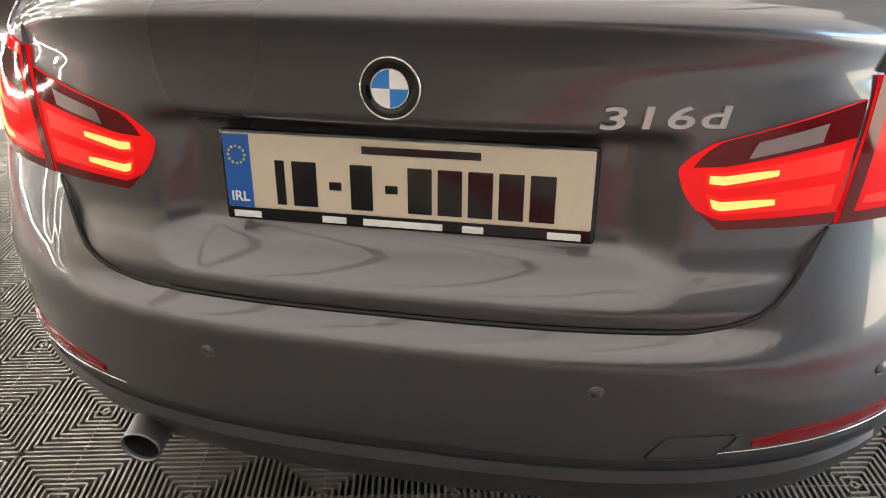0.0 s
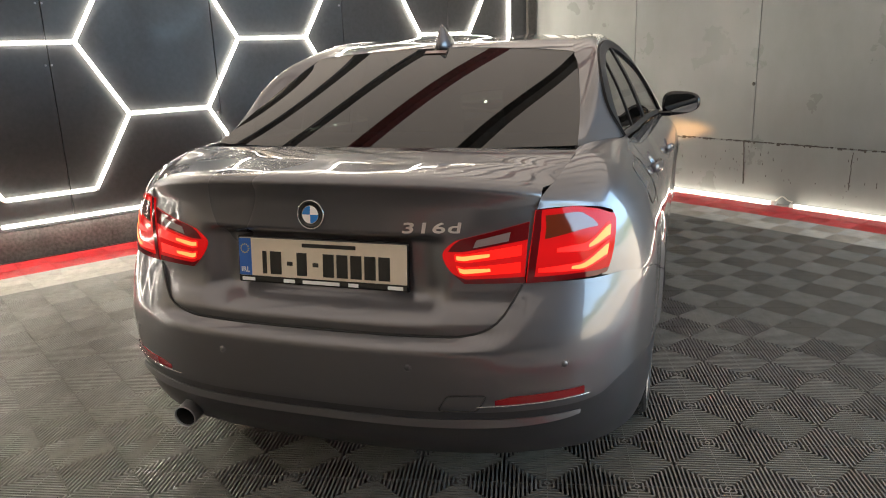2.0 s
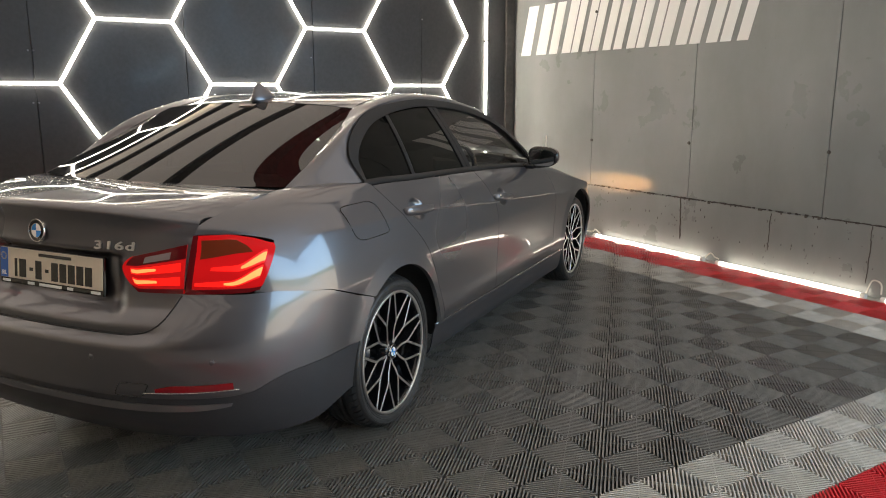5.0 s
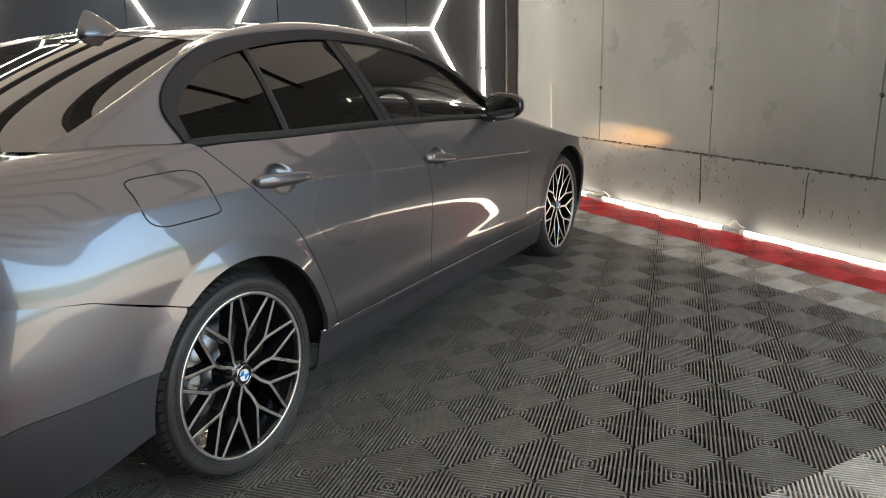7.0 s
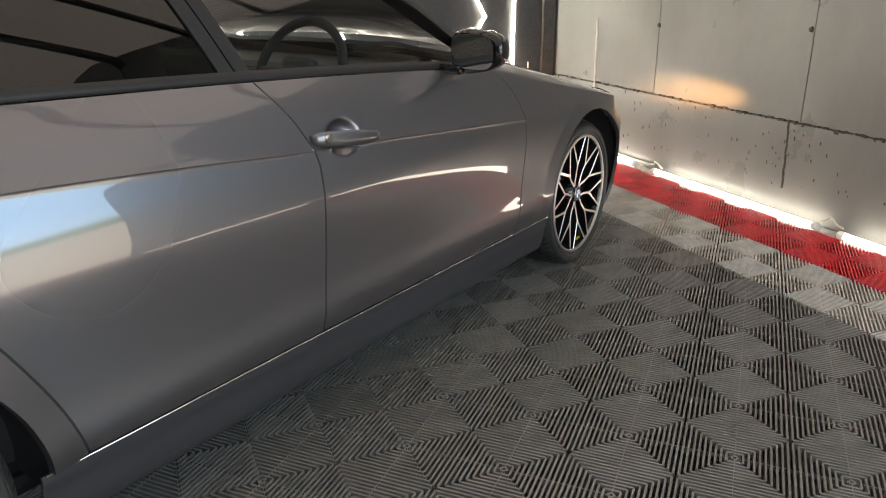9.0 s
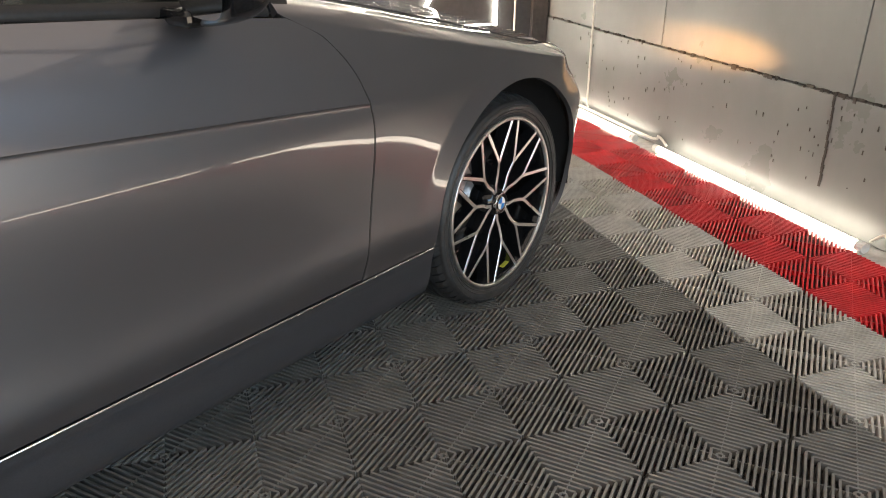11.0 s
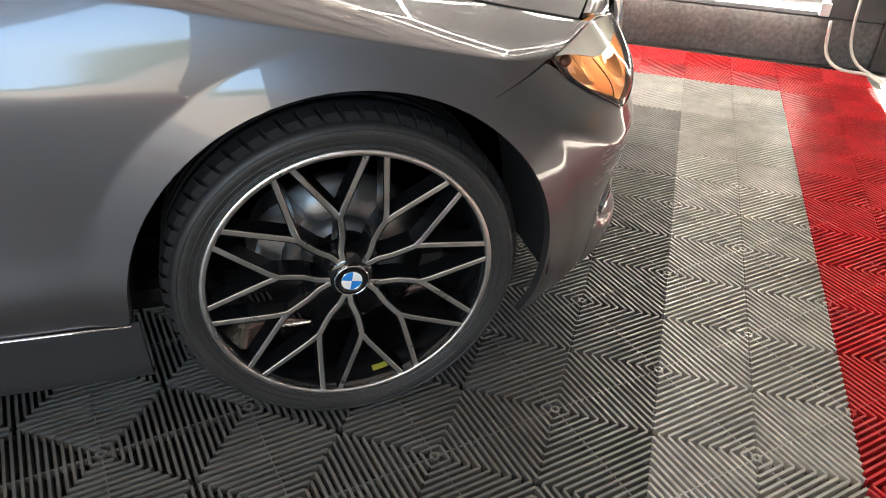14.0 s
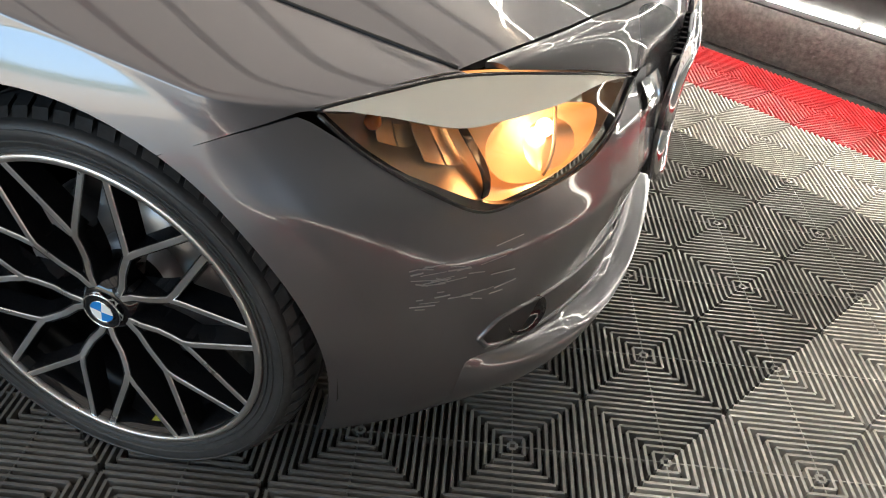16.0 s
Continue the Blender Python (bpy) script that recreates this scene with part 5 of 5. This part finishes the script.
fb = skin("front_bumper", front_bumper, 140, 64, PAINT, car, "dark grey front bumper, scuffed at the corner", 0.014, flip=True)
for side in (-1, 1):
    mir = side < 0
    def slot(u, v):
        x = 0.36 + 0.385 * u
        z0, z1 = 0.272 + (x - 0.4) * 0.15, 0.352 + (x - 0.45) * 0.14
        shut = math.sqrt(max(1 - (max(u - 0.86, 0) / 0.14) ** 2, 0))
        zm = z0 + 0.45 * (z1 - z0)
        z = zm + (z0 + (z1 - z0) * v - zm) * shut
        return front_loop(fs_at_x(x, z), z, 0.003)
    skin("fog_slot", slot, 30, 8, TRIM, fb, "black lower intake", 0.0, mir)
    rim = [slot(u, 1.0) for u in np.linspace(0, 1, 24)] + [slot(u, 0.0) for u in np.linspace(1, 0, 24)]
    part("slot_rim", tube([(side * p[0], p[1] + 0.001, p[2]) for p in rim], 0.0045, 6), PAINT, fb, "", True)

    def blade(u, v):
        x = 0.0 + 0.755 * u
        za = 0.262 + max(x - 0.4, 0) * 0.15
        z = float(np.interp(v, (0, 0.12, 0.4, 0.75, 1.0), (za, za - 0.004, za - 0.022, 0.222, 0.186)))
        out = float(np.interp(v, (0, 0.12, 0.4, 0.75, 1.0), (0.0, 0.018, 0.05, 0.046, 0.018))) * (1 - u ** 7) + 0.001
        return front_loop(fs_at_x(x, z), z, out)
    skin("bumper_blade", blade, 36, 14, PAINT, fb, "body-coloured lip under the intake", 0.01, mir)
    bm = lathe([(0.001, -0.004), (0.03, -0.002), (0.036, 0.006), (0.04, 0.0)], 20, "y")
    part("fog_lamp", bm, GLOSS, fb, "round dark fog lamp", True, pose(side * 0.665, front_y(0.665, 0.355) + 0.002, 0.352, 0, 0, -side * 40))

    # headlamp: housing, reflector, lens
    h_bot = spline((0.842, 0.712), (0.818, 0.637), (0.775, 0.588), (0.72, 0.588), (0.66, 0.594), (0.59, 0.608), (0.51, 0.633), (0.43, 0.656))
    h_top = spline((0.842, 0.718), (0.815, 0.7235), (0.77, 0.728), (0.72, 0.7295), (0.66, 0.7205), (0.59, 0.704), (0.51, 0.6835), (0.43, 0.659))

    def lamp_xz(u, v):
        a, b = h_bot(u), h_top(u)
        return a + (b - a) * v

    def lens(u, v, out=0.004, back=0.0):
        x, z = lamp_xz(u, v)
        return front_loop(fs_at_x(x, z), z, out - back)
    hl = skin("headlamp_housing", lambda u, v: lens(u, v, 0.0, 0.012 + 0.05 * math.sin(math.pi * v) * math.sin(math.pi * min(u * 1.02, 1)) ** 0.5), 30, 12, REFLECTOR, car, "lit halogen headlamp with a bright reflector", 0, mir)
    skin("headlamp_lens", lens, 34, 14, LENS, hl, "clear lamp glass", 0, mir)
    brow_low = curve1((0.0, 0.8), (0.15, 0.70), (0.35, 0.62), (0.6, 0.66), (0.85, 0.82), (1.0, 0.95))
    skin("lamp_brow", lambda u, v: lens(0.015 + 0.96 * u, brow_low(0.015 + 0.96 * u) + (0.998 - brow_low(0.015 + 0.96 * u)) * v, 0.0046 + 0.0008 * v), 34, 6, BROW, hl, "pale brow along the lamp's upper edge", 0.004, mir)
    for nm, v0 in (("lower_seal", 0.0), ("upper_seal", 1.0)):
        rim = [lens(u, v0, 0.003) for u in np.linspace(0, 1, 40)]
        part(nm, tube([(side * p[0], p[1], p[2]) for p in rim], 0.0028, 6), GLOSS, hl, "black rubber seal round the lamp", True)

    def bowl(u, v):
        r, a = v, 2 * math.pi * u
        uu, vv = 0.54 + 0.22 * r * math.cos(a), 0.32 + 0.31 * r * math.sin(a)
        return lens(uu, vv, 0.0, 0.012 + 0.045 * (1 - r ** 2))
    skin("reflector_bowl", bowl, 32, 8, LAMP_GLOW, hl, "main beam bowl with the bulb's glow in its colour", 0, mir)
    skin("inner_wing", lambda u, v: lens(0.74 + 0.22 * u, 0.05 + 0.62 * v, 0.0, 0.01 + 0.02 * math.sin(math.pi * v)), 12, 6, LAMP_INNER, hl, "warm grey inner end of the lamp", 0, mir)
    skin("divider", lambda u, v: lens(0.30 + 0.02 * u, 0.05 + 0.58 * v, 0.0, 0.014 + 0.006 * u), 3, 8, GLOSS, hl, "dark divider in the lamp", 0.002, mir)
    for k in range(4):
        skin("crystal", lambda u, v, k=k: lens(0.12 + 0.038 * k + 0.034 * u, 0.22 + 0.5 * v, 0.0, 0.02 + 0.012 * ((k + (1 if v > 0.5 else 0)) % 2) + 0.01 * u), 2, 4, REFLECTOR, hl, "clear faceted indicator reflector", 0.001, mir)
    p = lens(0.54, 0.36, 0.0, 0.035)
    bm = bmesh.new()
    bmesh.ops.create_uvsphere(bm, u_segments=12, v_segments=8, radius=0.013)
    part("bulb", bm, BULB, hl, "glowing bulb", True, pose(side * p[0], p[1], p[2]))
    # added bright bar, stands for the streak of glare across the bowl
    bm = tube([lens(0.47 + 0.14 * t, 0.06 + 0.55 * t, 0.0, 0.013) * (side, 1, 1) for t in np.linspace(0, 1, 8)], 0.0025, 6)
    part("glare_bar", bm, REFLECTOR, hl, "thin bright bar in place of glare over the bowl", True)
    bm = bmesh.new()
    bmesh.ops.create_uvsphere(bm, u_segments=10, v_segments=8, radius=0.011)
    p = lens(0.115, 0.5, 0.0, 0.018)
    part("indicator_bulb", bm, AMBER, hl, "orange indicator bulb", True, pose(side * p[0], p[1], p[2]))
    skin("chrome_link", lambda u, v: front_loop(fs_at_x(0.352 + 0.07 * u, 0.606 + 0.044 * v), 0.606 + 0.044 * v, 0.006), 6, 4, CHROME, fb, "chrome bridge from lamp to grille", 0.002, mir)

    # grille half: chrome frame and slats
    kidney = part("grille_frame", tube([(side * (0.19 + 0.155 * math.copysign(abs(math.cos(a)) ** 0.5, math.cos(a))), front_y(0.19 + 0.155 * math.cos(a), 0.55) + 0.018, 0.548 + 0.122 * math.copysign(abs(math.sin(a)) ** 0.5, math.sin(a))) for a in np.linspace(0, 2 * math.pi, 41)], 0.012, 8), CHROME, car, "chrome kidney grille frame", True)
    for k in range(9):
        x = side * (0.06 + 0.03 * k)
        part("slat", box((x - 0.004, front_y(x, 0.55) - 0.005, 0.435), (x + 0.004, front_y(x, 0.55) + 0.02, 0.66), 0.002), GLOSS, kidney)
skin("lower_grille", lambda u, v: front_loop(fs_at_x(abs(2 * u - 1) * 0.3, 0.28 + 0.14 * v) * (1 if u > 0.5 else -1), 0.28 + 0.14 * v, 0.004), 20, 4, TRIM, car, "black lower grille", 0)


nose_low = curve1((0.0, 0.664), (0.36, 0.658), (0.43, 0.664), (0.51, 0.688), (0.59, 0.708), (0.66, 0.724), (0.70, 0.731))


def nose(u, v):
    s = 2 * u - 1
    x = s * 0.64
    a = bonnet_fn(0.5 + s * 0.475, 1.0)
    z1 = nose_low(abs(x))
    b = front_loop(math.copysign(fs_at_x(abs(x), z1), s), z1)
    m = np.array(((a[0] + b[0]) / 2, b[1] * 0.8 + a[1] * 0.2, a[2] - 0.01 * (1 - abs(s))))
    return (1 - v) ** 2 * (a + np.array((0, 0.004, -0.002))) + 2 * v * (1 - v) * m + v * v * b


skin("nose_panel", nose, 40, 8, PAINT, car, "", 0.01)

# ---- underside, cabin ----
part("floor_pan", box((-0.70, -0.60, 0.20), (0.70, 3.1, 0.26), 0.03), DARK, car, "black underbody")
part("cabin_tub", box((-0.72, -0.40, 0.26), (0.72, 2.15, 0.80), 0.05), DARK, car, "dark lower cabin trim")
part("dashboard", box((-0.70, 1.70, 0.78), (0.70, 2.10, 0.95), 0.05), CABIN, car, "dark grey dashboard")
part("parcel_shelf", box((-0.62, -0.42, 0.96), (0.62, -0.05, 1.0), 0.02), DARK, car)
part("engine_bay", box((-0.60, 2.2, 0.26), (0.60, 3.30, 0.66), 0.05), DARK, car)


def seat(x, y):
    st = part("front_seat", box((x - 0.25, y - 0.1, 0.55), (x + 0.25, y + 0.42, 0.72), 0.06), CABIN, car, "dark cloth car seat", True)
    part("backrest", box((-0.25, -0.08, 0.0), (0.25, 0.08, 0.56), 0.06), CABIN, st, "", True, pose(x, y - 0.08, 0.66, 14))
    part("headrest", box((-0.13, -0.05, 0.0), (0.13, 0.05, 0.17), 0.04), CABIN, st, "", True, pose(x, y - 0.235, 1.13, 10))


seat(0.36, 1.05)
seat(-0.36, 1.05)
part("rear_seat", box((-0.6, 0.0, 0.55), (0.6, 0.2, 1.04), 0.06), DARK, car, "dark rear bench backrest", True)
wheel_ring = part("steering_wheel", lathe([(0.185 + 0.016 * math.cos(a), 0.016 * math.sin(a)) for a in np.linspace(0, 2 * math.pi, 11)], 32, "y"), DARK, car, "dark three-spoke steering wheel", True, pose(0.36, 1.62, 0.93, -24))
part("wheel_hub", box((-0.17, -0.02, -0.02), (0.17, 0.02, 0.02), 0.01), CABIN, wheel_ring)
part("wheel_boss", box((-0.07, -0.035, -0.075), (0.07, 0.025, 0.06), 0.025), CABIN, wheel_ring)

# ---- wheels ----
TYRE_R, RIM_R = 0.328, 0.262


def build_wheel():
    w = new("wheel")
    w.parent = car
    tagged(w, "black alloy wheel with machined edges on a low tyre")
    # outer face lies at x = 0; the wheel reaches inwards
    prof = [(0.258, -0.012), (0.268, -0.004), (0.276, -0.002), (0.29, 0.004), (0.305, 0.003), (0.311, -0.006), (0.316, -0.022), (0.322, -0.044)]
    for k in range(4):
        a = -0.05 - 0.032 * k
        prof += [(0.328, a), (0.328, a - 0.022), (0.321, a - 0.024), (0.321, a - 0.03)]
    prof += [(0.322, -0.185), (0.316, -0.205), (0.305, -0.222), (0.275, -0.222), (0.258, -0.21)]
    ty = part("tyre", lathe(prof, 96), RUBBER, w, "low-profile black tyre", True)
    vs, fs = [], []
    for x_prof in (((-0.009, 0.312), (-0.022, 0.3225), (-0.046, 0.3288)), ((-0.213, 0.312), (-0.2, 0.3225), (-0.182, 0.3288))):
        for k in range(64):
            a0, a1 = 2 * math.pi * (k + 0.12) / 64, 2 * math.pi * (k + 0.88) / 64
            n0 = len(vs)
            for i, (x, r) in enumerate(x_prof):
                for a in (a0, a1):
                    skew = 0.02 * i
                    for rr in (r, r - 0.008):
                        vs.append((x, rr * math.cos(a + skew), rr * math.sin(a + skew)))
            for i in (0, 4):
                b = n0 + i
                fs.extend([(b, b + 2, b + 6, b + 4), (b, b + 4, b + 5, b + 1), (b + 2, b + 3, b + 7, b + 6)])
            fs.extend([(n0, n0 + 1, n0 + 3, n0 + 2), (n0 + 8, n0 + 10, n0 + 11, n0 + 9)])
    tagged(finish("shoulder_tread", vs, fs, RUBBER, ty, "cut shoulder tread blocks", False), kind="stuff")
    for r, x in ((0.2735, -0.0012), (0.2835, 0.0025), (0.3005, 0.0036)):
        part("sidewall_rib", lathe([(r - 0.0016, x - 0.002), (r - 0.0008, x + 0.0014), (r + 0.0008, x + 0.0014), (r + 0.0016, x - 0.002)], 72), RUBBER, ty, "", True)
    part("barrel", lathe([(0.262, -0.004), (0.252, -0.010), (0.248, -0.03), (0.24, -0.1), (0.235, -0.2), (0.245, -0.215)], 64), GLOSS, w, "gloss black rim barrel", True)
    part("rim_lip", lathe([(0.2645, -0.010), (0.2648, -0.0008), (0.2635, 0.0006), (0.2545, 0.0), (0.2538, -0.001), (0.2535, -0.012)], 96), SATIN, w, "machined rim lip", True)

    def ribbon(bm, pts, wide, deep, dx):
        """A bar along points of (radius, angle, x) with a flat face."""
        ps = [Vector((x + dx, r * math.cos(a), r * math.sin(a))) for r, a, x in pts]
        rows = []
        for i, p in enumerate(ps):
            d = (ps[min(i + 1, len(ps) - 1)] - ps[max(i - 1, 0)]).normalized()
            n = d.cross(Vector((1, 0, 0))).normalized() * wide / 2
            b = Vector((-deep, 0, 0))
            rows.append([bm.verts.new(q) for q in (p + n, p - n, p - n * 1.5 + b, p + n * 1.5 + b)])
        for r0, r1 in zip(rows, rows[1:]):
            for k in range(4):
                bm.faces.new((r0[k], r0[(k + 1) % 4], r1[(k + 1) % 4], r1[k]))
        bm.faces.new(rows[0])
        bm.faces.new(rows[-1][::-1])
    D = math.radians
    for k in range(10):
        # a stem from the hub forks half way out; the stems stand in five pairs round the bolts
        th = D(36 * k + 72)
        pair = D(7.0) * (1 if k % 2 else -1)
        body, face = bmesh.new(), bmesh.new()
        stem = [(0.036, th + pair * 1.9, -0.022), (0.060, th + pair * 1.15, -0.021), (0.088, th + pair * 0.15, -0.019), (0.112, th, -0.016), (0.139, th, -0.012)]
        ribbon(body, stem, 0.0150, 0.040, -0.0008)
        ribbon(face, stem, 0.0074, 0.002, 0.0006)
        for s in (-1, 1):
            arm = [(0.134, th + s * D(0.6), -0.0125), (0.150, th + s * D(3.2), -0.011), (0.258, th + s * D(14.4), -0.003)]
            ribbon(body, arm, 0.0130, 0.036, -0.0008)
            ribbon(face, arm, 0.0074, 0.002, 0.0006)
        sp = part("spoke", body, GLOSS, w, "gloss black forked spoke")
        part("spoke_face", face, SATIN, sp, "machined bright spoke face")
    part("hub", lathe([(0.001, -0.018), (0.034, -0.019), (0.044, -0.026), (0.06, -0.06), (0.06, -0.1)], 40), GLOSS, w, "gloss black hub", True)
    for k in range(5):
        a = D(72 * k + 54)
        part("bolt", lathe([(0.001, -0.026), (0.008, -0.026), (0.009, -0.03), (0.009, -0.05)], 8), DARK, w, m=pose(0.0, 0.058 * math.cos(a), 0.058 * math.sin(a)))
    cap = roundel(w, pose(-0.014, 0, 0, 0, 0, 90), 0.032)
    part("brake_disc", lathe([(0.075, -0.115), (0.165, -0.115), (0.166, -0.125), (0.166, -0.14), (0.075, -0.14)], 48), DISC, w, "grey brake disc", True)
    part("disc_bell", lathe([(0.001, -0.09), (0.07, -0.09), (0.078, -0.115)], 32), DULL, w, "", True)
    return w


def caliper(w, ang):
    """A curved block over the rim of the brake disc."""
    bm = bmesh.new()
    rows = []
    for t in np.linspace(-0.5, 0.5, 11):
        a = ang + t
        r1 = 0.181 - 0.02 * abs(2 * t) ** 4
        prof = [(-0.15, 0.12), (-0.15, r1), (-0.09, r1), (-0.075, r1 - 0.012), (-0.075, 0.122), (-0.09, 0.118)]
        rows.append([bm.verts.new((x, -r * math.sin(a), r * math.cos(a))) for x, r in prof])
    for r0, r1 in zip(rows, rows[1:]):
        for k in range(6):
            bm.faces.new((r0[k], r0[(k + 1) % 6], r1[(k + 1) % 6], r1[k]))
    bm.faces.new(rows[0])
    bm.faces.new(rows[-1])
    part("brake_caliper", bm, CALIPER, w, "silver brake caliper")


first = build_wheel()
wheels = []
for x, y, side, turn in ((0.866, 0.0, 1, 2), (0.866, WHEELBASE, 1, -11), (-0.866, 0.0, -1, 5), (-0.866, WHEELBASE, -1, 20)):
    m = pose(x, y, TYRE_R - 0.002, 0, 0, 0 if side > 0 else 180) @ pose(0, 0, 0, turn)
    if not wheels:
        first.matrix_local = m
        wheels.append(first)
    else:
        c = copy_thing(first, m)
        c.parent = car
        wheels.append(c)
caliper(wheels[0], math.radians(100))
caliper(wheels[1], math.radians(75))
bm = bmesh.new()
rows = [[bm.verts.new((x, 0.236 * math.sin(a), -0.236 * math.cos(a))) for x in (-0.018, -0.034)] for a in np.linspace(0.16, 0.36, 6)]
for (a, b), (c, d) in zip(rows, rows[1:]):
    bm.faces.new((a, b, d, c))
part("balance_sticker", bm, STICKER, wheels[1], "small yellow sticker inside the rim", m=pose(0, 0, 0, 11))

# dipped beam of the headlamp nearer to the grey wall, and a weaker one of the other
for x, watts in ((0.735, 130), (-0.735, 50)):
    beam = bpy.data.lights.new("headlamp_beam", "SPOT")
    beam.energy, beam.color, beam.spot_size, beam.spot_blend, beam.shadow_soft_size = watts, (1.0, 0.5, 0.18), radians(46), 1.0, 0.03
    ob = new("headlamp_beam", beam)
    eye = Vector((x, front_y(x, 0.64) + 0.02, 0.655))
    ob.matrix_world = look(eye, ROOM @ Vector((-1.95, SIGN_V, 0.55)) if x > 0 else eye + Vector((-0.2, 1, -0.02))) @ Matrix.Diagonal((1, 0.22, 1, 1))

# scuffs on the front bumper's corner
bm = bmesh.new()
for k in range(34):
    y = rng.uniform(3.28, 3.38)
    z = (0.515 if k % 3 else 0.465) + rng.normal(0, 0.010)
    n = rng.uniform(0.012, 0.05)
    p, q = (front_loop(fs_at_y(t, z), z + dz, 0.0008 + bumper_out(t, z + dz)) for t, dz in ((y, 0), (y + n * 0.6, rng.uniform(-0.008, 0.004))))
    tube((p, q), rng.uniform(0.0004, 0.0011), 4, bm)
tagged(part("scuff", bm, Mat("scuffed_paint", (0.3, 0.29, 0.285), 0.6).m, fb, "pale scratches in the paint"), kind="stuff")
# ---- the tiled floor: ribbed click tiles ----
QUAD, PITCH, DEEP = 0.2, 0.0141, 0.019


def tile_mesh(name, material, i0, j0):
    """One 40 cm tile of four fields; the ribs run across each field's diagonal and form nested squares."""
    vs, fs = [], []
    e = 0.0008

    def prism(p, q, w, z0, z1, top):
        d = np.array([q[0] - p[0], q[1] - p[1]])
        n = np.array([-d[1], d[0]]) / np.hypot(*d)
        k = len(vs)
        for c in (p, q):
            for side, z in ((-w, z0), (-top, z1), (top, z1), (w, z0)):
                vs.append((c[0] + n[0] * side, c[1] + n[1] * side, z))
        fs.extend([(k, k + 4, k + 5, k + 1), (k + 1, k + 5, k + 6, k + 2), (k + 2, k + 6, k + 7, k + 3), (k, k + 1, k + 2, k + 3), (k + 7, k + 6, k + 5, k + 4)])
    for a in (0, 1):
        for b in (0, 1):
            x0, y0 = a * QUAD, b * QUAD
            odd = (i0 + a + j0 + b) % 2
            n = 20
            for r in range(n):
                c = (r + 0.5) * 2 * QUAD / n
                lo, hi = max(0.0, c - QUAD), min(QUAD, c)
                # the line x + y = c inside the field, mirrored where the centres lie on the other diagonal
                p, q = (lo + e, c - lo - e), (hi - e, c - hi + e)
                if not odd:
                    p, q = (QUAD - p[0], p[1]), (QUAD - q[0], q[1])
                prism((x0 + p[0], y0 + p[1]), (x0 + q[0], y0 + q[1]), 0.0047, -DEEP, 0.0, 0.0028)
            ends = ((0.004, 0.004), (QUAD - 0.004, QUAD - 0.004)) if odd else ((QUAD - 0.004, 0.004), (0.004, QUAD - 0.004))
            prism((x0 + ends[0][0], y0 + ends[0][1]), (x0 + ends[1][0], y0 + ends[1][1]), 0.0022, -DEEP, -0.0012, 0.0012)
    k = len(vs)
    s = 2 * QUAD
    vs.extend([(e, e, -DEEP), (s - e, e, -DEEP), (s - e, s - e, -DEEP), (e, s - e, -DEEP), (e, e, -0.024), (s - e, e, -0.024), (s - e, s - e, -0.024), (e, s - e, -0.024)])
    fs.extend([(k, k + 4, k + 5, k + 1), (k + 1, k + 5, k + 6, k + 2), (k + 2, k + 6, k + 7, k + 3), (k + 3, k + 7, k + 4, k)])
    me = bpy.data.meshes.new(name)
    me.from_pydata(vs, [], fs)
    me.update()
    me.materials.append(material)
    return me


floor = room_thing("floor_tiles", "dark ribbed plastic floor tiles with a grey and a red border", "tile floor", kind="structure")
kinds = {"dark": tile_mesh("tile", TILE_DARK, 0, 1), "grey": tile_mesh("tile", TILE_GREY, 0, 1), "red": tile_mesh("tile", TILE_RED, 0, 1)}
rest = []
for a in range(15):
    for b in range(24):
        ring = min(a, 14 - a, b)
        me = kinds["red" if ring == 0 else "grey" if ring == 1 else "dark"]
        place = (-3.6 + 0.4 * a, 4.2 - 0.4 * (b + 1), 0.0)
        if b < 20:
            ob = new("tile", me)
            ob.parent = floor
            ob.location = place
        else:
            rest.append((me, place))
for kind in kinds.values():
    mine = [p for me, p in rest if me == kind]
    co = np.empty(len(kind.vertices) * 3)
    kind.vertices.foreach_get("co", co)
    co = co.reshape(-1, 3)
    faces = [tuple(p.vertices) for p in kind.polygons]
    vs, fs = [], []
    for p in mine:
        k = len(vs)
        vs.extend((co + p).tolist())
        fs.extend([tuple(i + k for i in f) for f in faces])
    tagged(finish("far_tiles", vs, fs, kind.materials[0], floor, smooth=False), kind="stuff")
